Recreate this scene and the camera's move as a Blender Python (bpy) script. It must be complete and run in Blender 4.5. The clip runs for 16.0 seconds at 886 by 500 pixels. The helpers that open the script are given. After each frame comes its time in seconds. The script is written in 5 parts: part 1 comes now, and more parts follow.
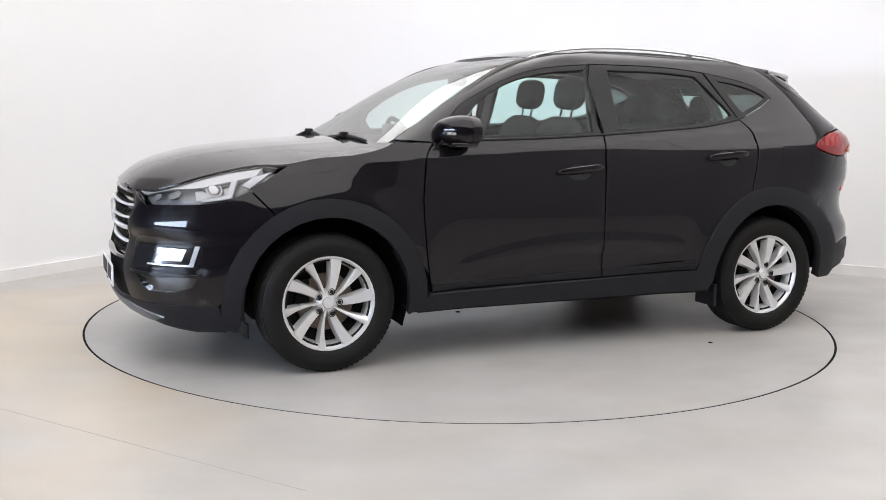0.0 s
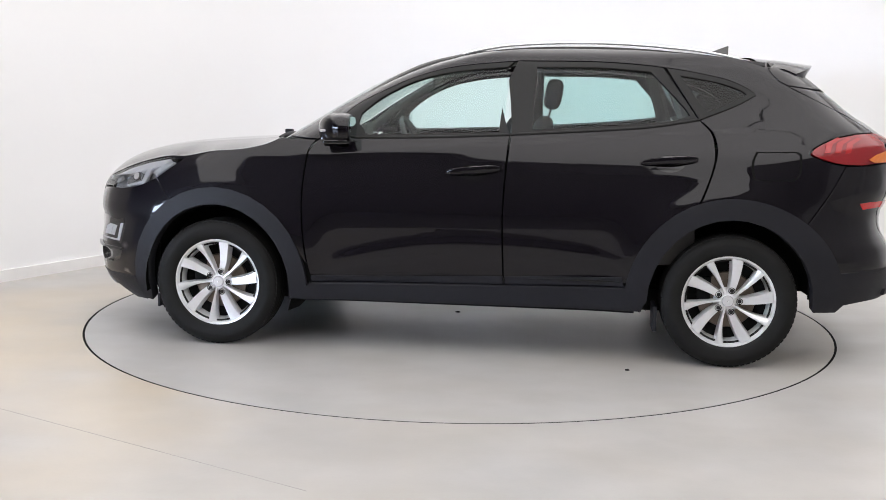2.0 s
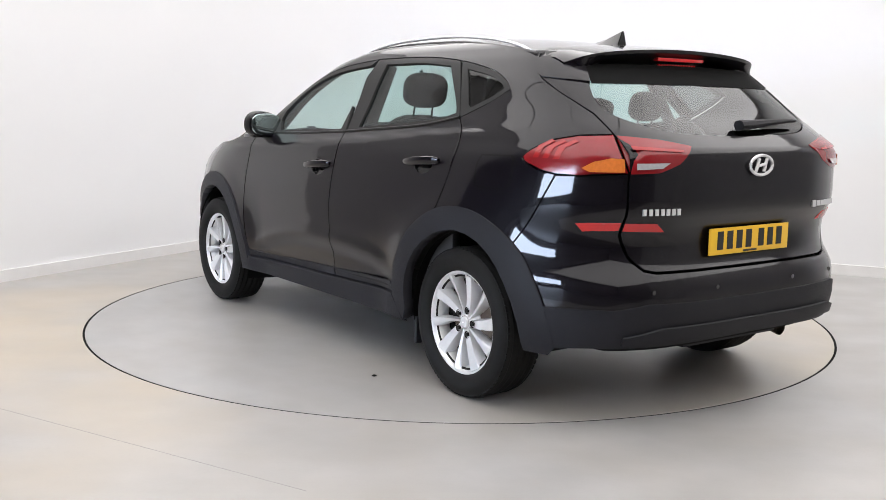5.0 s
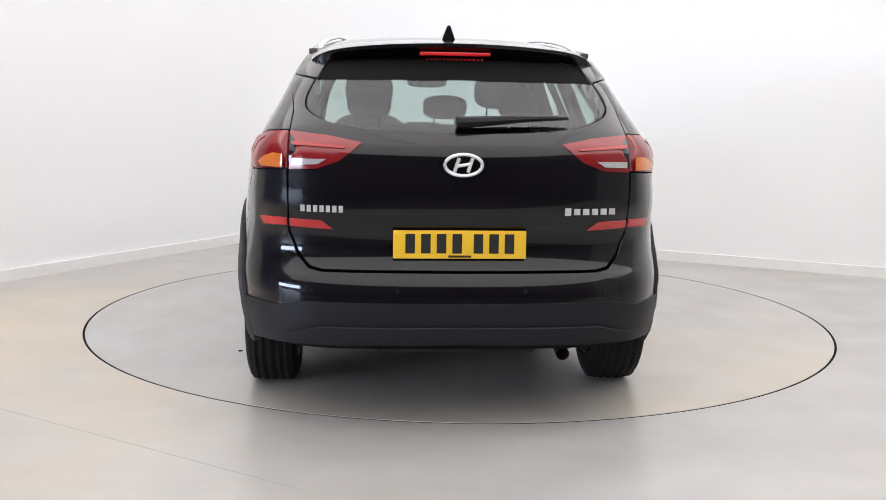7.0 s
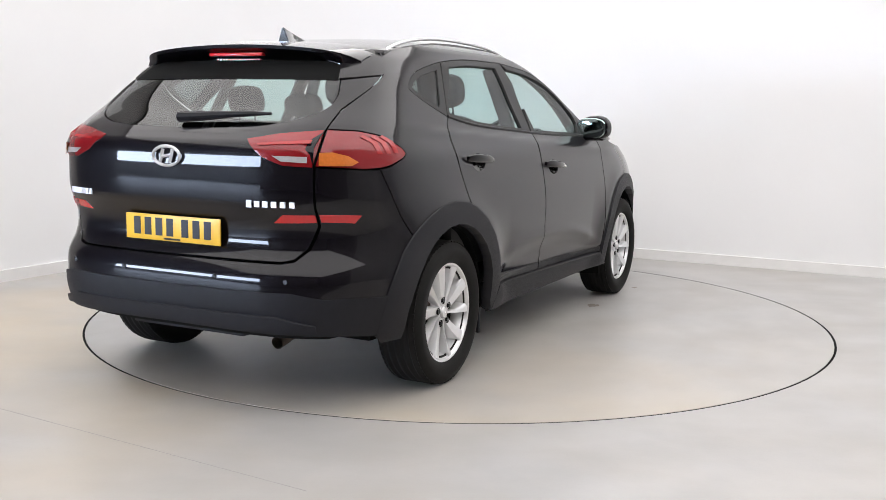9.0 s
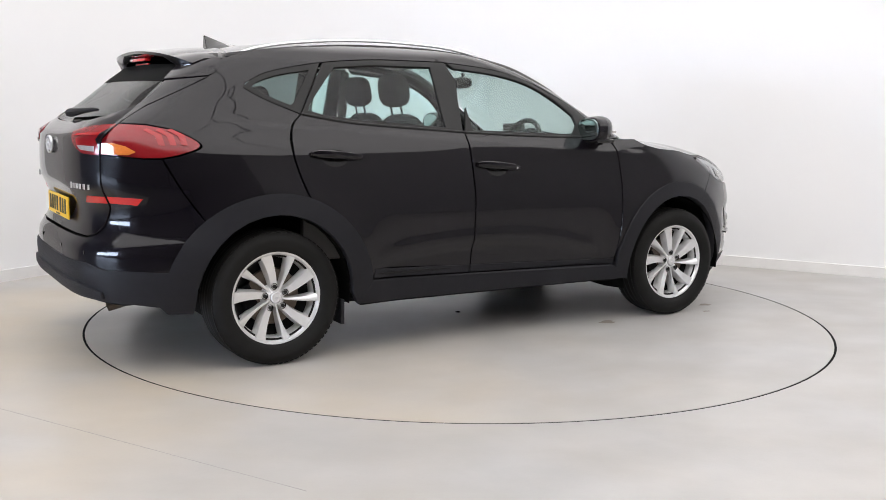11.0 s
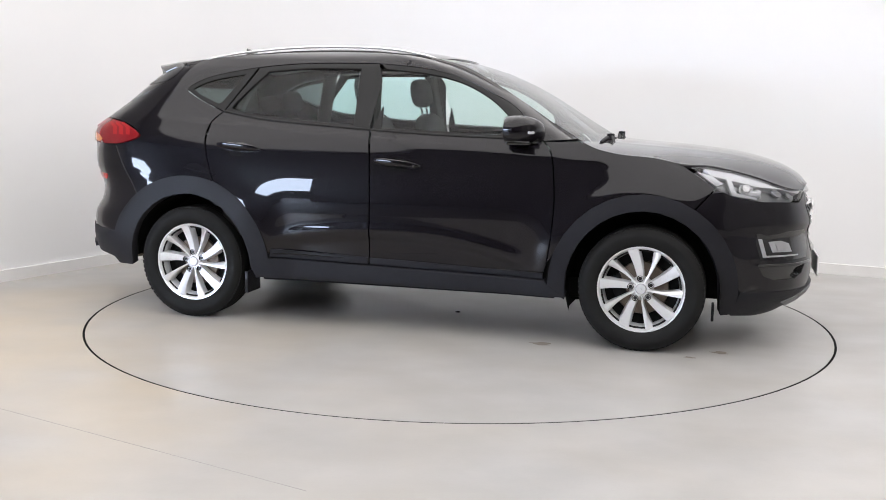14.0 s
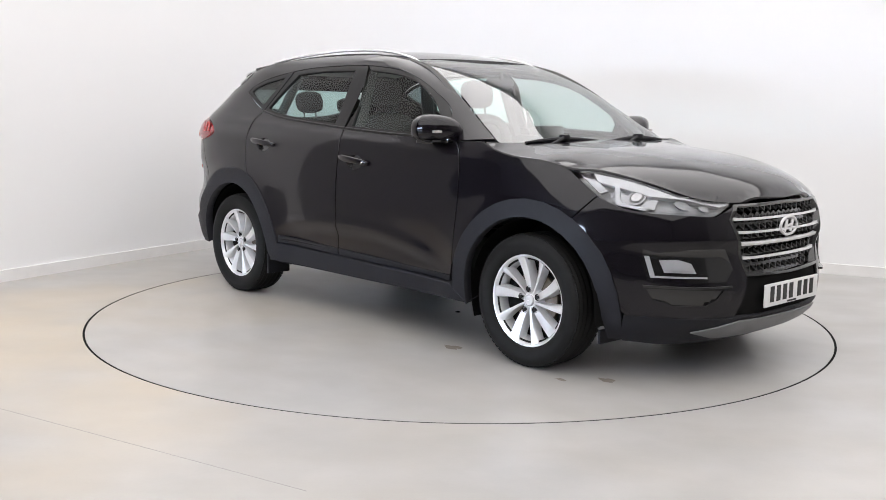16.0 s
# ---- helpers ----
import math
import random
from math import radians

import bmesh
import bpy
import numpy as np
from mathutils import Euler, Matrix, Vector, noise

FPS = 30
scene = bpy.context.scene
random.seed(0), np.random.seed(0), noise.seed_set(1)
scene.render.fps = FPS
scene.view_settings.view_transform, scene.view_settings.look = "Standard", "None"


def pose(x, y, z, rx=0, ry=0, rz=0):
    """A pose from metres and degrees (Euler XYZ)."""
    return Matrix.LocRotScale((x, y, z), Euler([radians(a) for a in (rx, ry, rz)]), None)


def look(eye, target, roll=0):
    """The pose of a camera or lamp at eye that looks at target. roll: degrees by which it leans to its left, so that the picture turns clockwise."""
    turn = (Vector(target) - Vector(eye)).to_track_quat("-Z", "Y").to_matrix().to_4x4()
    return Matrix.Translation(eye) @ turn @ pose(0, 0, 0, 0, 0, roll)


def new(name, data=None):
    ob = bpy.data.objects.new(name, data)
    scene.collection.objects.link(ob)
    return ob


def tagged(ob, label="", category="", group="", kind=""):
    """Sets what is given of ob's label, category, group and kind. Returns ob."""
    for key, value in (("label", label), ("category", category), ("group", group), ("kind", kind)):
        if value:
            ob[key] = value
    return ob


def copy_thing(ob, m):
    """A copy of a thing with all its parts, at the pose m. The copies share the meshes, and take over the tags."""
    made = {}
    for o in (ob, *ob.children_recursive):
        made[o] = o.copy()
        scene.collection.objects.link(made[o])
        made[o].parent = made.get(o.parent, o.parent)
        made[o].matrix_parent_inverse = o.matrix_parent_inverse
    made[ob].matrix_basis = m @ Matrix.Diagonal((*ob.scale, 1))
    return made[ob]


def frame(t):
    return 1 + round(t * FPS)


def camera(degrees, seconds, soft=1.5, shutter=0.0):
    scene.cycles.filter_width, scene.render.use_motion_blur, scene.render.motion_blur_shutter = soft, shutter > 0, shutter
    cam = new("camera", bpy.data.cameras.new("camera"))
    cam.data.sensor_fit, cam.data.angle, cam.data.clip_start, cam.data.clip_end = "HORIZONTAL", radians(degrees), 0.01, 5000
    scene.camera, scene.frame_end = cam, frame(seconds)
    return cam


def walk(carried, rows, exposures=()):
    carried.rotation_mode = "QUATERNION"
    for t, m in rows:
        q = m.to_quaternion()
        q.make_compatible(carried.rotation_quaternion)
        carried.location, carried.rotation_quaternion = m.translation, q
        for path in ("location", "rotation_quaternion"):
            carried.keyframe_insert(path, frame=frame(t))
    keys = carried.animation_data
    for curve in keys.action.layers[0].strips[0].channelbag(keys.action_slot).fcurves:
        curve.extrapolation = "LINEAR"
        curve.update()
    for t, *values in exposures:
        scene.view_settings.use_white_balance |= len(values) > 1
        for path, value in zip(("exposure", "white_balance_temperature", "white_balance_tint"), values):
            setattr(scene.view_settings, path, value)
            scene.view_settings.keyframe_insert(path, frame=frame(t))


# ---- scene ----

from mathutils.geometry import delaunay_2d_cdt

# ---- camera: on a tripod, still ----
cam = camera(48.22, 16.0, soft=0.85)
EYE = Vector((0, -6.164, 1.287))
_p, _y = radians(-8.2255), radians(0.933)
AIM = EYE + Vector((-math.sin(_y) * math.cos(_p), math.cos(_y) * math.cos(_p), math.sin(_p)))
walk(cam, [(0, look(EYE, AIM, 0.88)), (16, look(EYE, AIM, 0.88))])

# ---- world and exposure ----
world = bpy.data.worlds.new("world")
scene.world = world
world.use_nodes = True
_bg = world.node_tree.nodes["Background"]
_sky = world.node_tree.nodes.new("ShaderNodeTexSky")
_sky.sky_type = "NISHITA"
_sky.sun_disc = False
_sky.sun_elevation = radians(40)
world.node_tree.links.new(_sky.outputs[0], _bg.inputs[0])
_bg.inputs[1].default_value = 0.15
scene.view_settings.exposure = 0.0
CEIL_GLOW = 2.02      # glow of the assumed ceiling panels
DAY = 32.0      # daylight backdrop outside the roller door


# ---- materials ----
def material(name, color, rough=0.5, metal=0.0, coat=0.0, coat_rough=0.03, var=0.0, scale=8.0, bump=0.0, bump_scale=200.0, spec=0.5, rough_var=0.0, coat_ior=1.5):
    m = bpy.data.materials.new(name)
    m.use_nodes = True
    nt = m.node_tree
    b = nt.nodes["Principled BSDF"]
    b.inputs["Base Color"].default_value = (*color, 1)
    b.inputs["Roughness"].default_value = rough
    b.inputs["Metallic"].default_value = metal
    b.inputs["Coat Weight"].default_value = coat
    b.inputs["Coat Roughness"].default_value = coat_rough
    b.inputs["Specular IOR Level"].default_value = spec
    b.inputs["Coat IOR"].default_value = coat_ior
    tc = nt.nodes.new("ShaderNodeTexCoord")
    if var or rough_var:
        n1 = nt.nodes.new("ShaderNodeTexNoise")
        n1.inputs["Scale"].default_value = scale
        n1.inputs["Detail"].default_value = 8
        nt.links.new(tc.outputs["Object"], n1.inputs["Vector"])
        if var:
            mix = nt.nodes.new("ShaderNodeMix")
            mix.data_type = "RGBA"
            mix.inputs[6].default_value = (*[c * (1 - var) for c in color], 1)
            mix.inputs[7].default_value = (*[min(1, c * (1 + var)) for c in color], 1)
            nt.links.new(n1.outputs[0], mix.inputs[0])
            nt.links.new(mix.outputs[2], b.inputs["Base Color"])
        if rough_var:
            mr = nt.nodes.new("ShaderNodeMapRange")
            mr.inputs[1].default_value, mr.inputs[2].default_value = 0.3, 0.7
            mr.inputs[3].default_value, mr.inputs[4].default_value = max(0, rough - rough_var), rough + rough_var
            nt.links.new(n1.outputs[0], mr.inputs[0])
            nt.links.new(mr.outputs[0], b.inputs["Roughness"])
    if bump:
        n2 = nt.nodes.new("ShaderNodeTexNoise")
        n2.inputs["Scale"].default_value = bump_scale
        n2.inputs["Detail"].default_value = 4
        bp = nt.nodes.new("ShaderNodeBump")
        bp.inputs["Strength"].default_value = bump
        bp.inputs["Distance"].default_value = 0.002
        nt.links.new(tc.outputs["Object"], n2.inputs["Vector"])
        nt.links.new(n2.outputs[0], bp.inputs["Height"])
        nt.links.new(bp.outputs[0], b.inputs["Normal"])
    return m


def glass(name, tint, gloss=0.012, low=0.03, high=0.75):
    """A thin pane: tinted, with a gloss that grows towards grazing angles, the same from both sides."""
    m = bpy.data.materials.new(name)
    m.use_nodes = True
    nt = m.node_tree
    nt.nodes.clear()
    out = nt.nodes.new("ShaderNodeOutputMaterial")
    mix = nt.nodes.new("ShaderNodeMixShader")
    tr = nt.nodes.new("ShaderNodeBsdfTransparent")
    gl = nt.nodes.new("ShaderNodeBsdfGlossy")
    lw = nt.nodes.new("ShaderNodeLayerWeight")
    lw.inputs[0].default_value = 0.5
    pw = nt.nodes.new("ShaderNodeMath")
    pw.operation = "POWER"
    pw.inputs[1].default_value = 4.0
    mr = nt.nodes.new("ShaderNodeMapRange")
    mr.inputs[3].default_value, mr.inputs[4].default_value = low, high
    tr.inputs[0].default_value = (*tint, 1)
    gl.inputs["Roughness"].default_value = gloss
    nt.links.new(lw.outputs["Facing"], pw.inputs[0])
    nt.links.new(pw.outputs[0], mr.inputs[0])
    nt.links.new(mr.outputs[0], mix.inputs[0])
    nt.links.new(tr.outputs[0], mix.inputs[1])
    nt.links.new(gl.outputs[0], mix.inputs[2])
    nt.links.new(mix.outputs[0], out.inputs[0])
    return m


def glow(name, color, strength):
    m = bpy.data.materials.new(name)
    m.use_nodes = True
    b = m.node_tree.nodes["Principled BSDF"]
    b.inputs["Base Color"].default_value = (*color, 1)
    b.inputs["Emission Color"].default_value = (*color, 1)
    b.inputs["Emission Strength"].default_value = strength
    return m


def concrete(name, warm):
    """Pale painted concrete with warm stains, fine scuffs and a half gloss."""
    m = bpy.data.materials.new(name)
    m.use_nodes = True
    nt = m.node_tree
    b = nt.nodes["Principled BSDF"]
    tc = nt.nodes.new("ShaderNodeTexCoord")

    def nz(scale, detail, stretch=(1, 1, 1)):
        mp = nt.nodes.new("ShaderNodeMapping")
        mp.inputs["Scale"].default_value = stretch
        n = nt.nodes.new("ShaderNodeTexNoise")
        n.inputs["Scale"].default_value, n.inputs["Detail"].default_value = scale, detail
        nt.links.new(tc.outputs["Object"], mp.inputs[0])
        nt.links.new(mp.outputs[0], n.inputs["Vector"])
        return n

    def ramp(src, lo, hi, a, c):
        r = nt.nodes.new("ShaderNodeMapRange")
        for i, v in enumerate((lo, hi, a, c)):
            r.inputs[i + 1].default_value = v
        nt.links.new(src, r.inputs[0])
        return r.outputs[0]

    def mixc(fac, a, c):
        x = nt.nodes.new("ShaderNodeMix")
        x.data_type = "RGBA"
        nt.links.new(fac, x.inputs[0])
        for sock, v in ((6, a), (7, c)):
            if isinstance(v, tuple):
                x.inputs[sock].default_value = (*v, 1)
            else:
                nt.links.new(v, x.inputs[sock])
        return x.outputs[2]

    big, mid, fine, smear = nz(0.9, 6), nz(3, 5), nz(60, 6), nz(1.3, 3, (1.0, 1.7, 1.0))
    base = mixc(ramp(mid.outputs[0], 0.34, 0.66, 0, 1), (0.345, 0.342, 0.338), (0.396, 0.391, 0.385))
    base = mixc(ramp(smear.outputs[0], 0.42, 0.75, 0, 0.6), base, (0.315, 0.300, 0.280))
    far = nt.nodes.new("ShaderNodeVectorMath")
    far.operation = "DISTANCE"
    far.inputs[1].default_value = (-2.7, -1.3, 0)
    nt.links.new(tc.outputs["Object"], far.inputs[0])
    patch = nt.nodes.new("ShaderNodeMath")
    patch.operation = "MULTIPLY"
    nt.links.new(ramp(big.outputs[0], 0.35, 0.62, 0.25, warm), patch.inputs[0])
    nt.links.new(ramp(far.outputs["Value"], 0.5, 3.2, 1.0, 0.14), patch.inputs[1])
    base = mixc(patch.outputs[0], base, (0.51, 0.425, 0.31))
    base = mixc(ramp(fine.outputs[0], 0.55, 0.80, 0, 0.12), base, (0.29, 0.28, 0.27))
    nt.links.new(base, b.inputs["Base Color"])
    nt.links.new(ramp(smear.outputs[0], 0.3, 0.7, 0.29, 0.37), b.inputs["Roughness"])
    bp = nt.nodes.new("ShaderNodeBump")
    bp.inputs["Strength"].default_value, bp.inputs["Distance"].default_value = 0.12, 0.002
    nt.links.new(fine.outputs[0], bp.inputs["Height"])
    nt.links.new(bp.outputs[0], b.inputs["Normal"])
    return m


M = dict(
    paint=material("black_paint", (0.0036, 0.0027, 0.0046), 0.30, 0.0, 1.0, 0.012, var=0.3, scale=900, spec=0.07, coat_ior=1.40),
    gloss=material("gloss_black", (0.006, 0.006, 0.006), 0.12, 0, 0.6),
    clad=material("grey_black_plastic", (0.0105, 0.0105, 0.0135), 0.50, spec=0.24, var=0.2, scale=30, bump=0.25, bump_scale=900),
    trim=material("satin_black", (0.008, 0.008, 0.008), 0.35, spec=0.25, var=0.2, scale=40),
    dark=material("matt_black", (0.006, 0.006, 0.006), 0.85, spec=0.1, var=0.3, scale=6),
    rubber=material("rubber", (0.010, 0.0097, 0.0093), 0.66, spec=0.16, var=0.35, scale=14, bump=0.15, bump_scale=300),
    alloy=material("silver_alloy", (0.74, 0.74, 0.745), 0.30, 0.45, 0.5, 0.08, var=0.05, scale=20),
    steel=material("worn_steel", (0.13, 0.105, 0.085), 0.45, 0.8, var=0.4, scale=30),
    chrome=material("chrome", (0.85, 0.85, 0.86), 0.06, 1.0, var=0.03, scale=30),
    mirror=material("mirror_glass", (0.42, 0.50, 0.50), 0.02, 1.0),
    satin=material("satin_chrome", (0.72, 0.72, 0.73), 0.25, 0.4, var=0.04, scale=30),
    skid=material("grey_skid", (0.16, 0.16, 0.165), 0.4, 0.3, var=0.1, scale=30),
    red=material("red_lens", (0.21, 0.005, 0.008), 0.2, 0, 0.35, var=0.1, scale=20),
    redlit=material("bright_red_lens", (0.46, 0.009, 0.010), 0.2, 0, 0.5, var=0.1, scale=60),
    # unlit brake lens; the lit look is put into its brighter red
    brakered=material("lit_look_brake_lens", (0.78, 0.015, 0.02), 0.25, 0, 0.4, var=0.1, scale=60),
    redmid=material("mid_red_lens", (0.34, 0.007, 0.009), 0.2, 0, 0.4, var=0.1, scale=60),
    backglass=glass("rear_screen", (0.56, 0.66, 0.64), 0.012, 0.07),
    amber=material("amber_lens", (0.62, 0.17, 0.03), 0.12, 0, 1.0, var=0.2, scale=80),
    clear=material("frosted_lens", (0.48, 0.46, 0.46), 0.12, 0.2, 1.0, var=0.2, scale=90),
    yellow=material("yellow_plate", (0.83, 0.50, 0.03), 0.35, var=0.04, scale=20),
    white=material("white_plate", (0.74, 0.74, 0.74), 0.35, var=0.04, scale=20),
    ink=material("black_print", (0.012, 0.012, 0.012), 0.5),
    cloth=material("charcoal_cloth", (0.030, 0.028, 0.028), 0.9, var=0.3, scale=120, bump=0.3, bump_scale=600),
    plastic=material("grey_interior", (0.045, 0.043, 0.042), 0.6, var=0.15, scale=20, bump=0.15, bump_scale=500),
    liner=material("pale_headliner", (0.50, 0.48, 0.45), 0.9, var=0.08, scale=30),
    lampin=material("lamp_inner", (0.42, 0.42, 0.43), 0.3, 0.3, var=0.2, scale=30),
    lampgrey=material("lamp_bezel", (0.40, 0.40, 0.41), 0.3, 0.4, var=0.15, scale=30),
    lamphouse=material("lamp_housing", (0.24, 0.24, 0.245), 0.35, 0.3, var=0.15, scale=30),
    lens=glass("lamp_lens", (0.93, 0.94, 0.95), 0.01, 0.05),
    window=glass("tinted_window", (0.80, 0.92, 0.90)),
    screen=glass("windscreen", (0.80, 0.93, 0.90), 0.012, 0.24, 0.95),
    rearglass=glass("rear_tinted_window", (0.66, 0.83, 0.81)),
    privacy=glass("dark_window", (0.18, 0.21, 0.21)),
    wall=material("white_wall_paint", (0.82, 0.82, 0.825), 0.75, var=0.025, scale=1.3, bump=0.1, bump_scale=120),
    skirting=material("white_gloss_paint", (0.78, 0.77, 0.76), 0.45, var=0.06, scale=9),
    greywall=material("unseen_wall_grey", (0.33, 0.325, 0.325), 0.75, var=0.05, scale=1.3),
    backwall=material("charcoal_wall", (0.098, 0.094, 0.096), 0.7, var=0.3, scale=1.2),
    darkfloor=material("dark_workshop_floor", (0.05, 0.048, 0.048), 0.5, var=0.3, scale=2),
    darkchrome=material("dark_chrome", (0.30, 0.30, 0.31), 0.18, 0.85, var=0.1, scale=40),
    nut=material("dark_nut", (0.03, 0.03, 0.032), 0.3, 0.7, var=0.2, scale=60),
    ceil=material("pale_ceiling", (0.70, 0.70, 0.70), 0.9, var=0.04, scale=2),
    ceil_glow=glow("assumed_ceiling_glow", (1.0, 0.978, 0.975), CEIL_GLOW),
    day=glow("daylight", (0.66, 0.78, 1.0), DAY),
    joint=material("joint_filler", (0.27, 0.265, 0.26), 0.6, var=0.2, scale=20),
    stain=material("oily_stain", (0.20, 0.165, 0.13), 0.4, var=0.4, scale=25),
    floor=concrete("painted_concrete", 0.95),
    disc=concrete("disc_concrete", 0.8),
)


# ---- small builders ----
def mesh_object(name, bm, mat, smooth=True, label=""):
    me = bpy.data.meshes.new(name)
    bm.to_mesh(me)
    bm.free()
    me.materials.append(mat)
    if smooth:
        me.polygons.foreach_set("use_smooth", [True] * len(me.polygons))
        me.set_sharp_from_angle(angle=radians(38))
    ob = new(name, me)
    if label:
        ob["label"] = label
    return ob


def part(name, bm, mat, parent, label="", smooth=True):
    ob = mesh_object(name, bm, mat, smooth, label)
    ob.parent = parent
    return ob


def box(bm, cx, cy, cz, sx, sy, sz, bevel=0.0, m=None):
    r = bmesh.ops.create_cube(bm, size=1.0, matrix=Matrix.Translation((cx, cy, cz)) @ Matrix.Diagonal((sx, sy, sz, 1)))
    vs = r["verts"]
    if bevel:
        es = list({e for v in vs for e in v.link_edges})
        out = bmesh.ops.bevel(bm, geom=es, offset=bevel, segments=2, affect="EDGES", profile=0.6)
        vs = list({v for f in out["faces"] for v in f.verts} | {v for v in vs if v.is_valid})
    if m is not None:
        bmesh.ops.transform(bm, matrix=m, verts=vs)
    return vs


def lathe(bm, profile, seg=48, closed=False):
    """Turn (radius, y) pairs round the y axis."""
    rings = []
    for r, y in profile:
        rings.append([bm.verts.new((r * math.cos(2 * math.pi * k / seg), y, r * math.sin(2 * math.pi * k / seg))) for k in range(seg)])
    pairs = list(zip(rings, rings[1:])) + ([(rings[-1], rings[0])] if closed else [])
    for a, b in pairs:
        for k in range(seg):
            bm.faces.new((a[k], a[(k + 1) % seg], b[(k + 1) % seg], b[k]))
    return rings


def tube(bm, pts, rad, seg=10, flat=1.0, cap=True):
    """A round bar along pts; rad is a number or a list."""
    pts = [Vector(p) for p in pts]
    rings = []
    for i, p in enumerate(pts):
        d = (pts[min(i + 1, len(pts) - 1)] - pts[max(i - 1, 0)]).normalized()
        up = Vector((0, 0, 1)) if abs(d.z) < 0.9 else Vector((1, 0, 0))
        a = d.cross(up).normalized()
        b = a.cross(d)
        r = rad[i] if isinstance(rad, (list, tuple)) else rad
        rings.append([bm.verts.new(p + a * r * math.cos(2 * math.pi * k / seg) + b * r * flat * math.sin(2 * math.pi * k / seg)) for k in range(seg)])
    for a, b in zip(rings, rings[1:]):
        for k in range(seg):
            bm.faces.new((a[k], a[(k + 1) % seg], b[(k + 1) % seg], b[k]))
    if cap:
        bm.faces.new(rings[0][::-1])
        bm.faces.new(rings[-1])
    bmesh.ops.recalc_face_normals(bm, faces=bm.faces[:])


def rounded(bm, cx, cy, cz, sx, sy, sz, power=3.0, nu=20, nv=12):
    """A soft cushion-like superellipsoid."""
    def sp(v):
        return math.copysign(abs(v) ** (2 / power), v)
    rows = []
    for j in range(1, nv):
        t = -math.pi / 2 + math.pi * j / nv
        rows.append([bm.verts.new((cx + sx / 2 * sp(math.cos(t)) * sp(math.cos(p)), cy + sy / 2 * sp(math.cos(t)) * sp(math.sin(p)), cz + sz / 2 * sp(math.sin(t))))
                     for p in (2 * math.pi * k / nu for k in range(nu))])
    lo, hi = bm.verts.new((cx, cy, cz - sz / 2)), bm.verts.new((cx, cy, cz + sz / 2))
    for a, b in zip(rows, rows[1:]):
        for k in range(nu):
            bm.faces.new((a[k], a[(k + 1) % nu], b[(k + 1) % nu], b[k]))
    for k in range(nu):
        bm.faces.new((lo, rows[0][(k + 1) % nu], rows[0][k]))
        bm.faces.new((hi, rows[-1][k], rows[-1][(k + 1) % nu]))
    return [v for r in rows for v in r] + [lo, hi]


def interp(v, xs, ys):
    return float(np.interp(v, xs, ys))


def smooth_table(xs, ys):
    """A soft curve through a few pairs, as a dense table."""
    xs, ys = np.array(xs, float), np.array(ys, float)
    d = np.gradient(ys, xs)
    X = np.linspace(xs[0], xs[-1], 400)
    i = np.clip(np.searchsorted(xs, X) - 1, 0, len(xs) - 2)
    h = xs[i + 1] - xs[i]
    t = (X - xs[i]) / h
    Y = (2 * t**3 - 3 * t**2 + 1) * ys[i] + (t**3 - 2 * t**2 + t) * h * d[i] + (3 * t**2 - 2 * t**3) * ys[i + 1] + (t**3 - t**2) * h * d[i + 1]
    return lambda v: float(np.interp(v, X, Y))


# ---- the car body as a wrapped skin: x ahead, y to its left, z up, from the middle of the wheelbase ----
half_width = smooth_table([0.15, 0.25, 0.38, 0.52, 0.62, 0.74, 0.86, 0.98, 1.08, 1.15, 1.30, 1.45, 1.53, 1.58, 1.62],
                          [0.855, 0.884, 0.907, 0.9255, 0.9285, 0.9230, 0.9085, 0.890, 0.866, 0.830, 0.752, 0.680, 0.632, 0.585, 0.50])
nose_x = smooth_table([0.15, 0.20, 0.25, 0.32, 0.38, 0.50, 0.57, 0.63, 0.69, 0.76, 0.83, 0.87, 0.92, 0.98, 1.03, 1.12],
                      [2.00, 2.10, 2.17, 2.235, 2.25, 2.247, 2.232, 2.222, 2.239, 2.228, 2.205, 2.18, 2.12, 2.00, 1.86, 1.72])
pillar_x = smooth_table([1.00, 1.12, 1.21, 1.30, 1.39, 1.46, 1.52, 1.56, 1.62], [1.15, 0.95, 0.80, 0.66, 0.51, 0.37, 0.22, 0.08, -0.15])
tail_x = smooth_table([0.15, 0.25, 0.32, 0.42, 0.52, 0.62, 0.67, 0.80, 0.855, 0.885, 0.93, 0.97, 1.00, 1.04, 1.08, 1.12, 1.18, 1.28, 1.38, 1.50, 1.56, 1.62],
                      [-2.06, -2.12, -2.19, -2.225, -2.235, -2.22, -2.185, -2.172, -2.196, -2.210, -2.2150, -2.2157, -2.2150, -2.2134, -2.2110, -2.205, -2.14, -2.00, -1.88, -1.72, -1.62, -1.50])
tail_a = smooth_table([0.15, 0.9, 1.05, 1.2, 1.4, 1.62], [1.28, 1.28, 1.10, 0.75, 0.58, 0.50])
NF, NU, NR, X0F = 2.8, 3.0, 4.4, 0.90


low_line = smooth_table([-0.95, -0.85, -0.76, -0.45, -0.10, 0.13, 0.40, 0.68, 0.80, 0.9], [0.46, 0.49, 0.525, 0.572, 0.586, 0.580, 0.543, 0.475, 0.445, 0.42])
tuck_in = smooth_table([0.30, 0.42, 0.50, 0.55, 0.60, 0.65, 0.70, 0.75, 0.81, 0.87, 0.95, 1.02], [0.012, 0.017, 0.021, 0.021, 0.0185, 0.0145, 0.0100, 0.0060, 0.0020, 0.0, 0.0, 0.0])


def soft_step(v, a, b):
    t = max(0.0, min(1.0, (v - a) / (b - a)))
    return t * t * (3 - 2 * t)


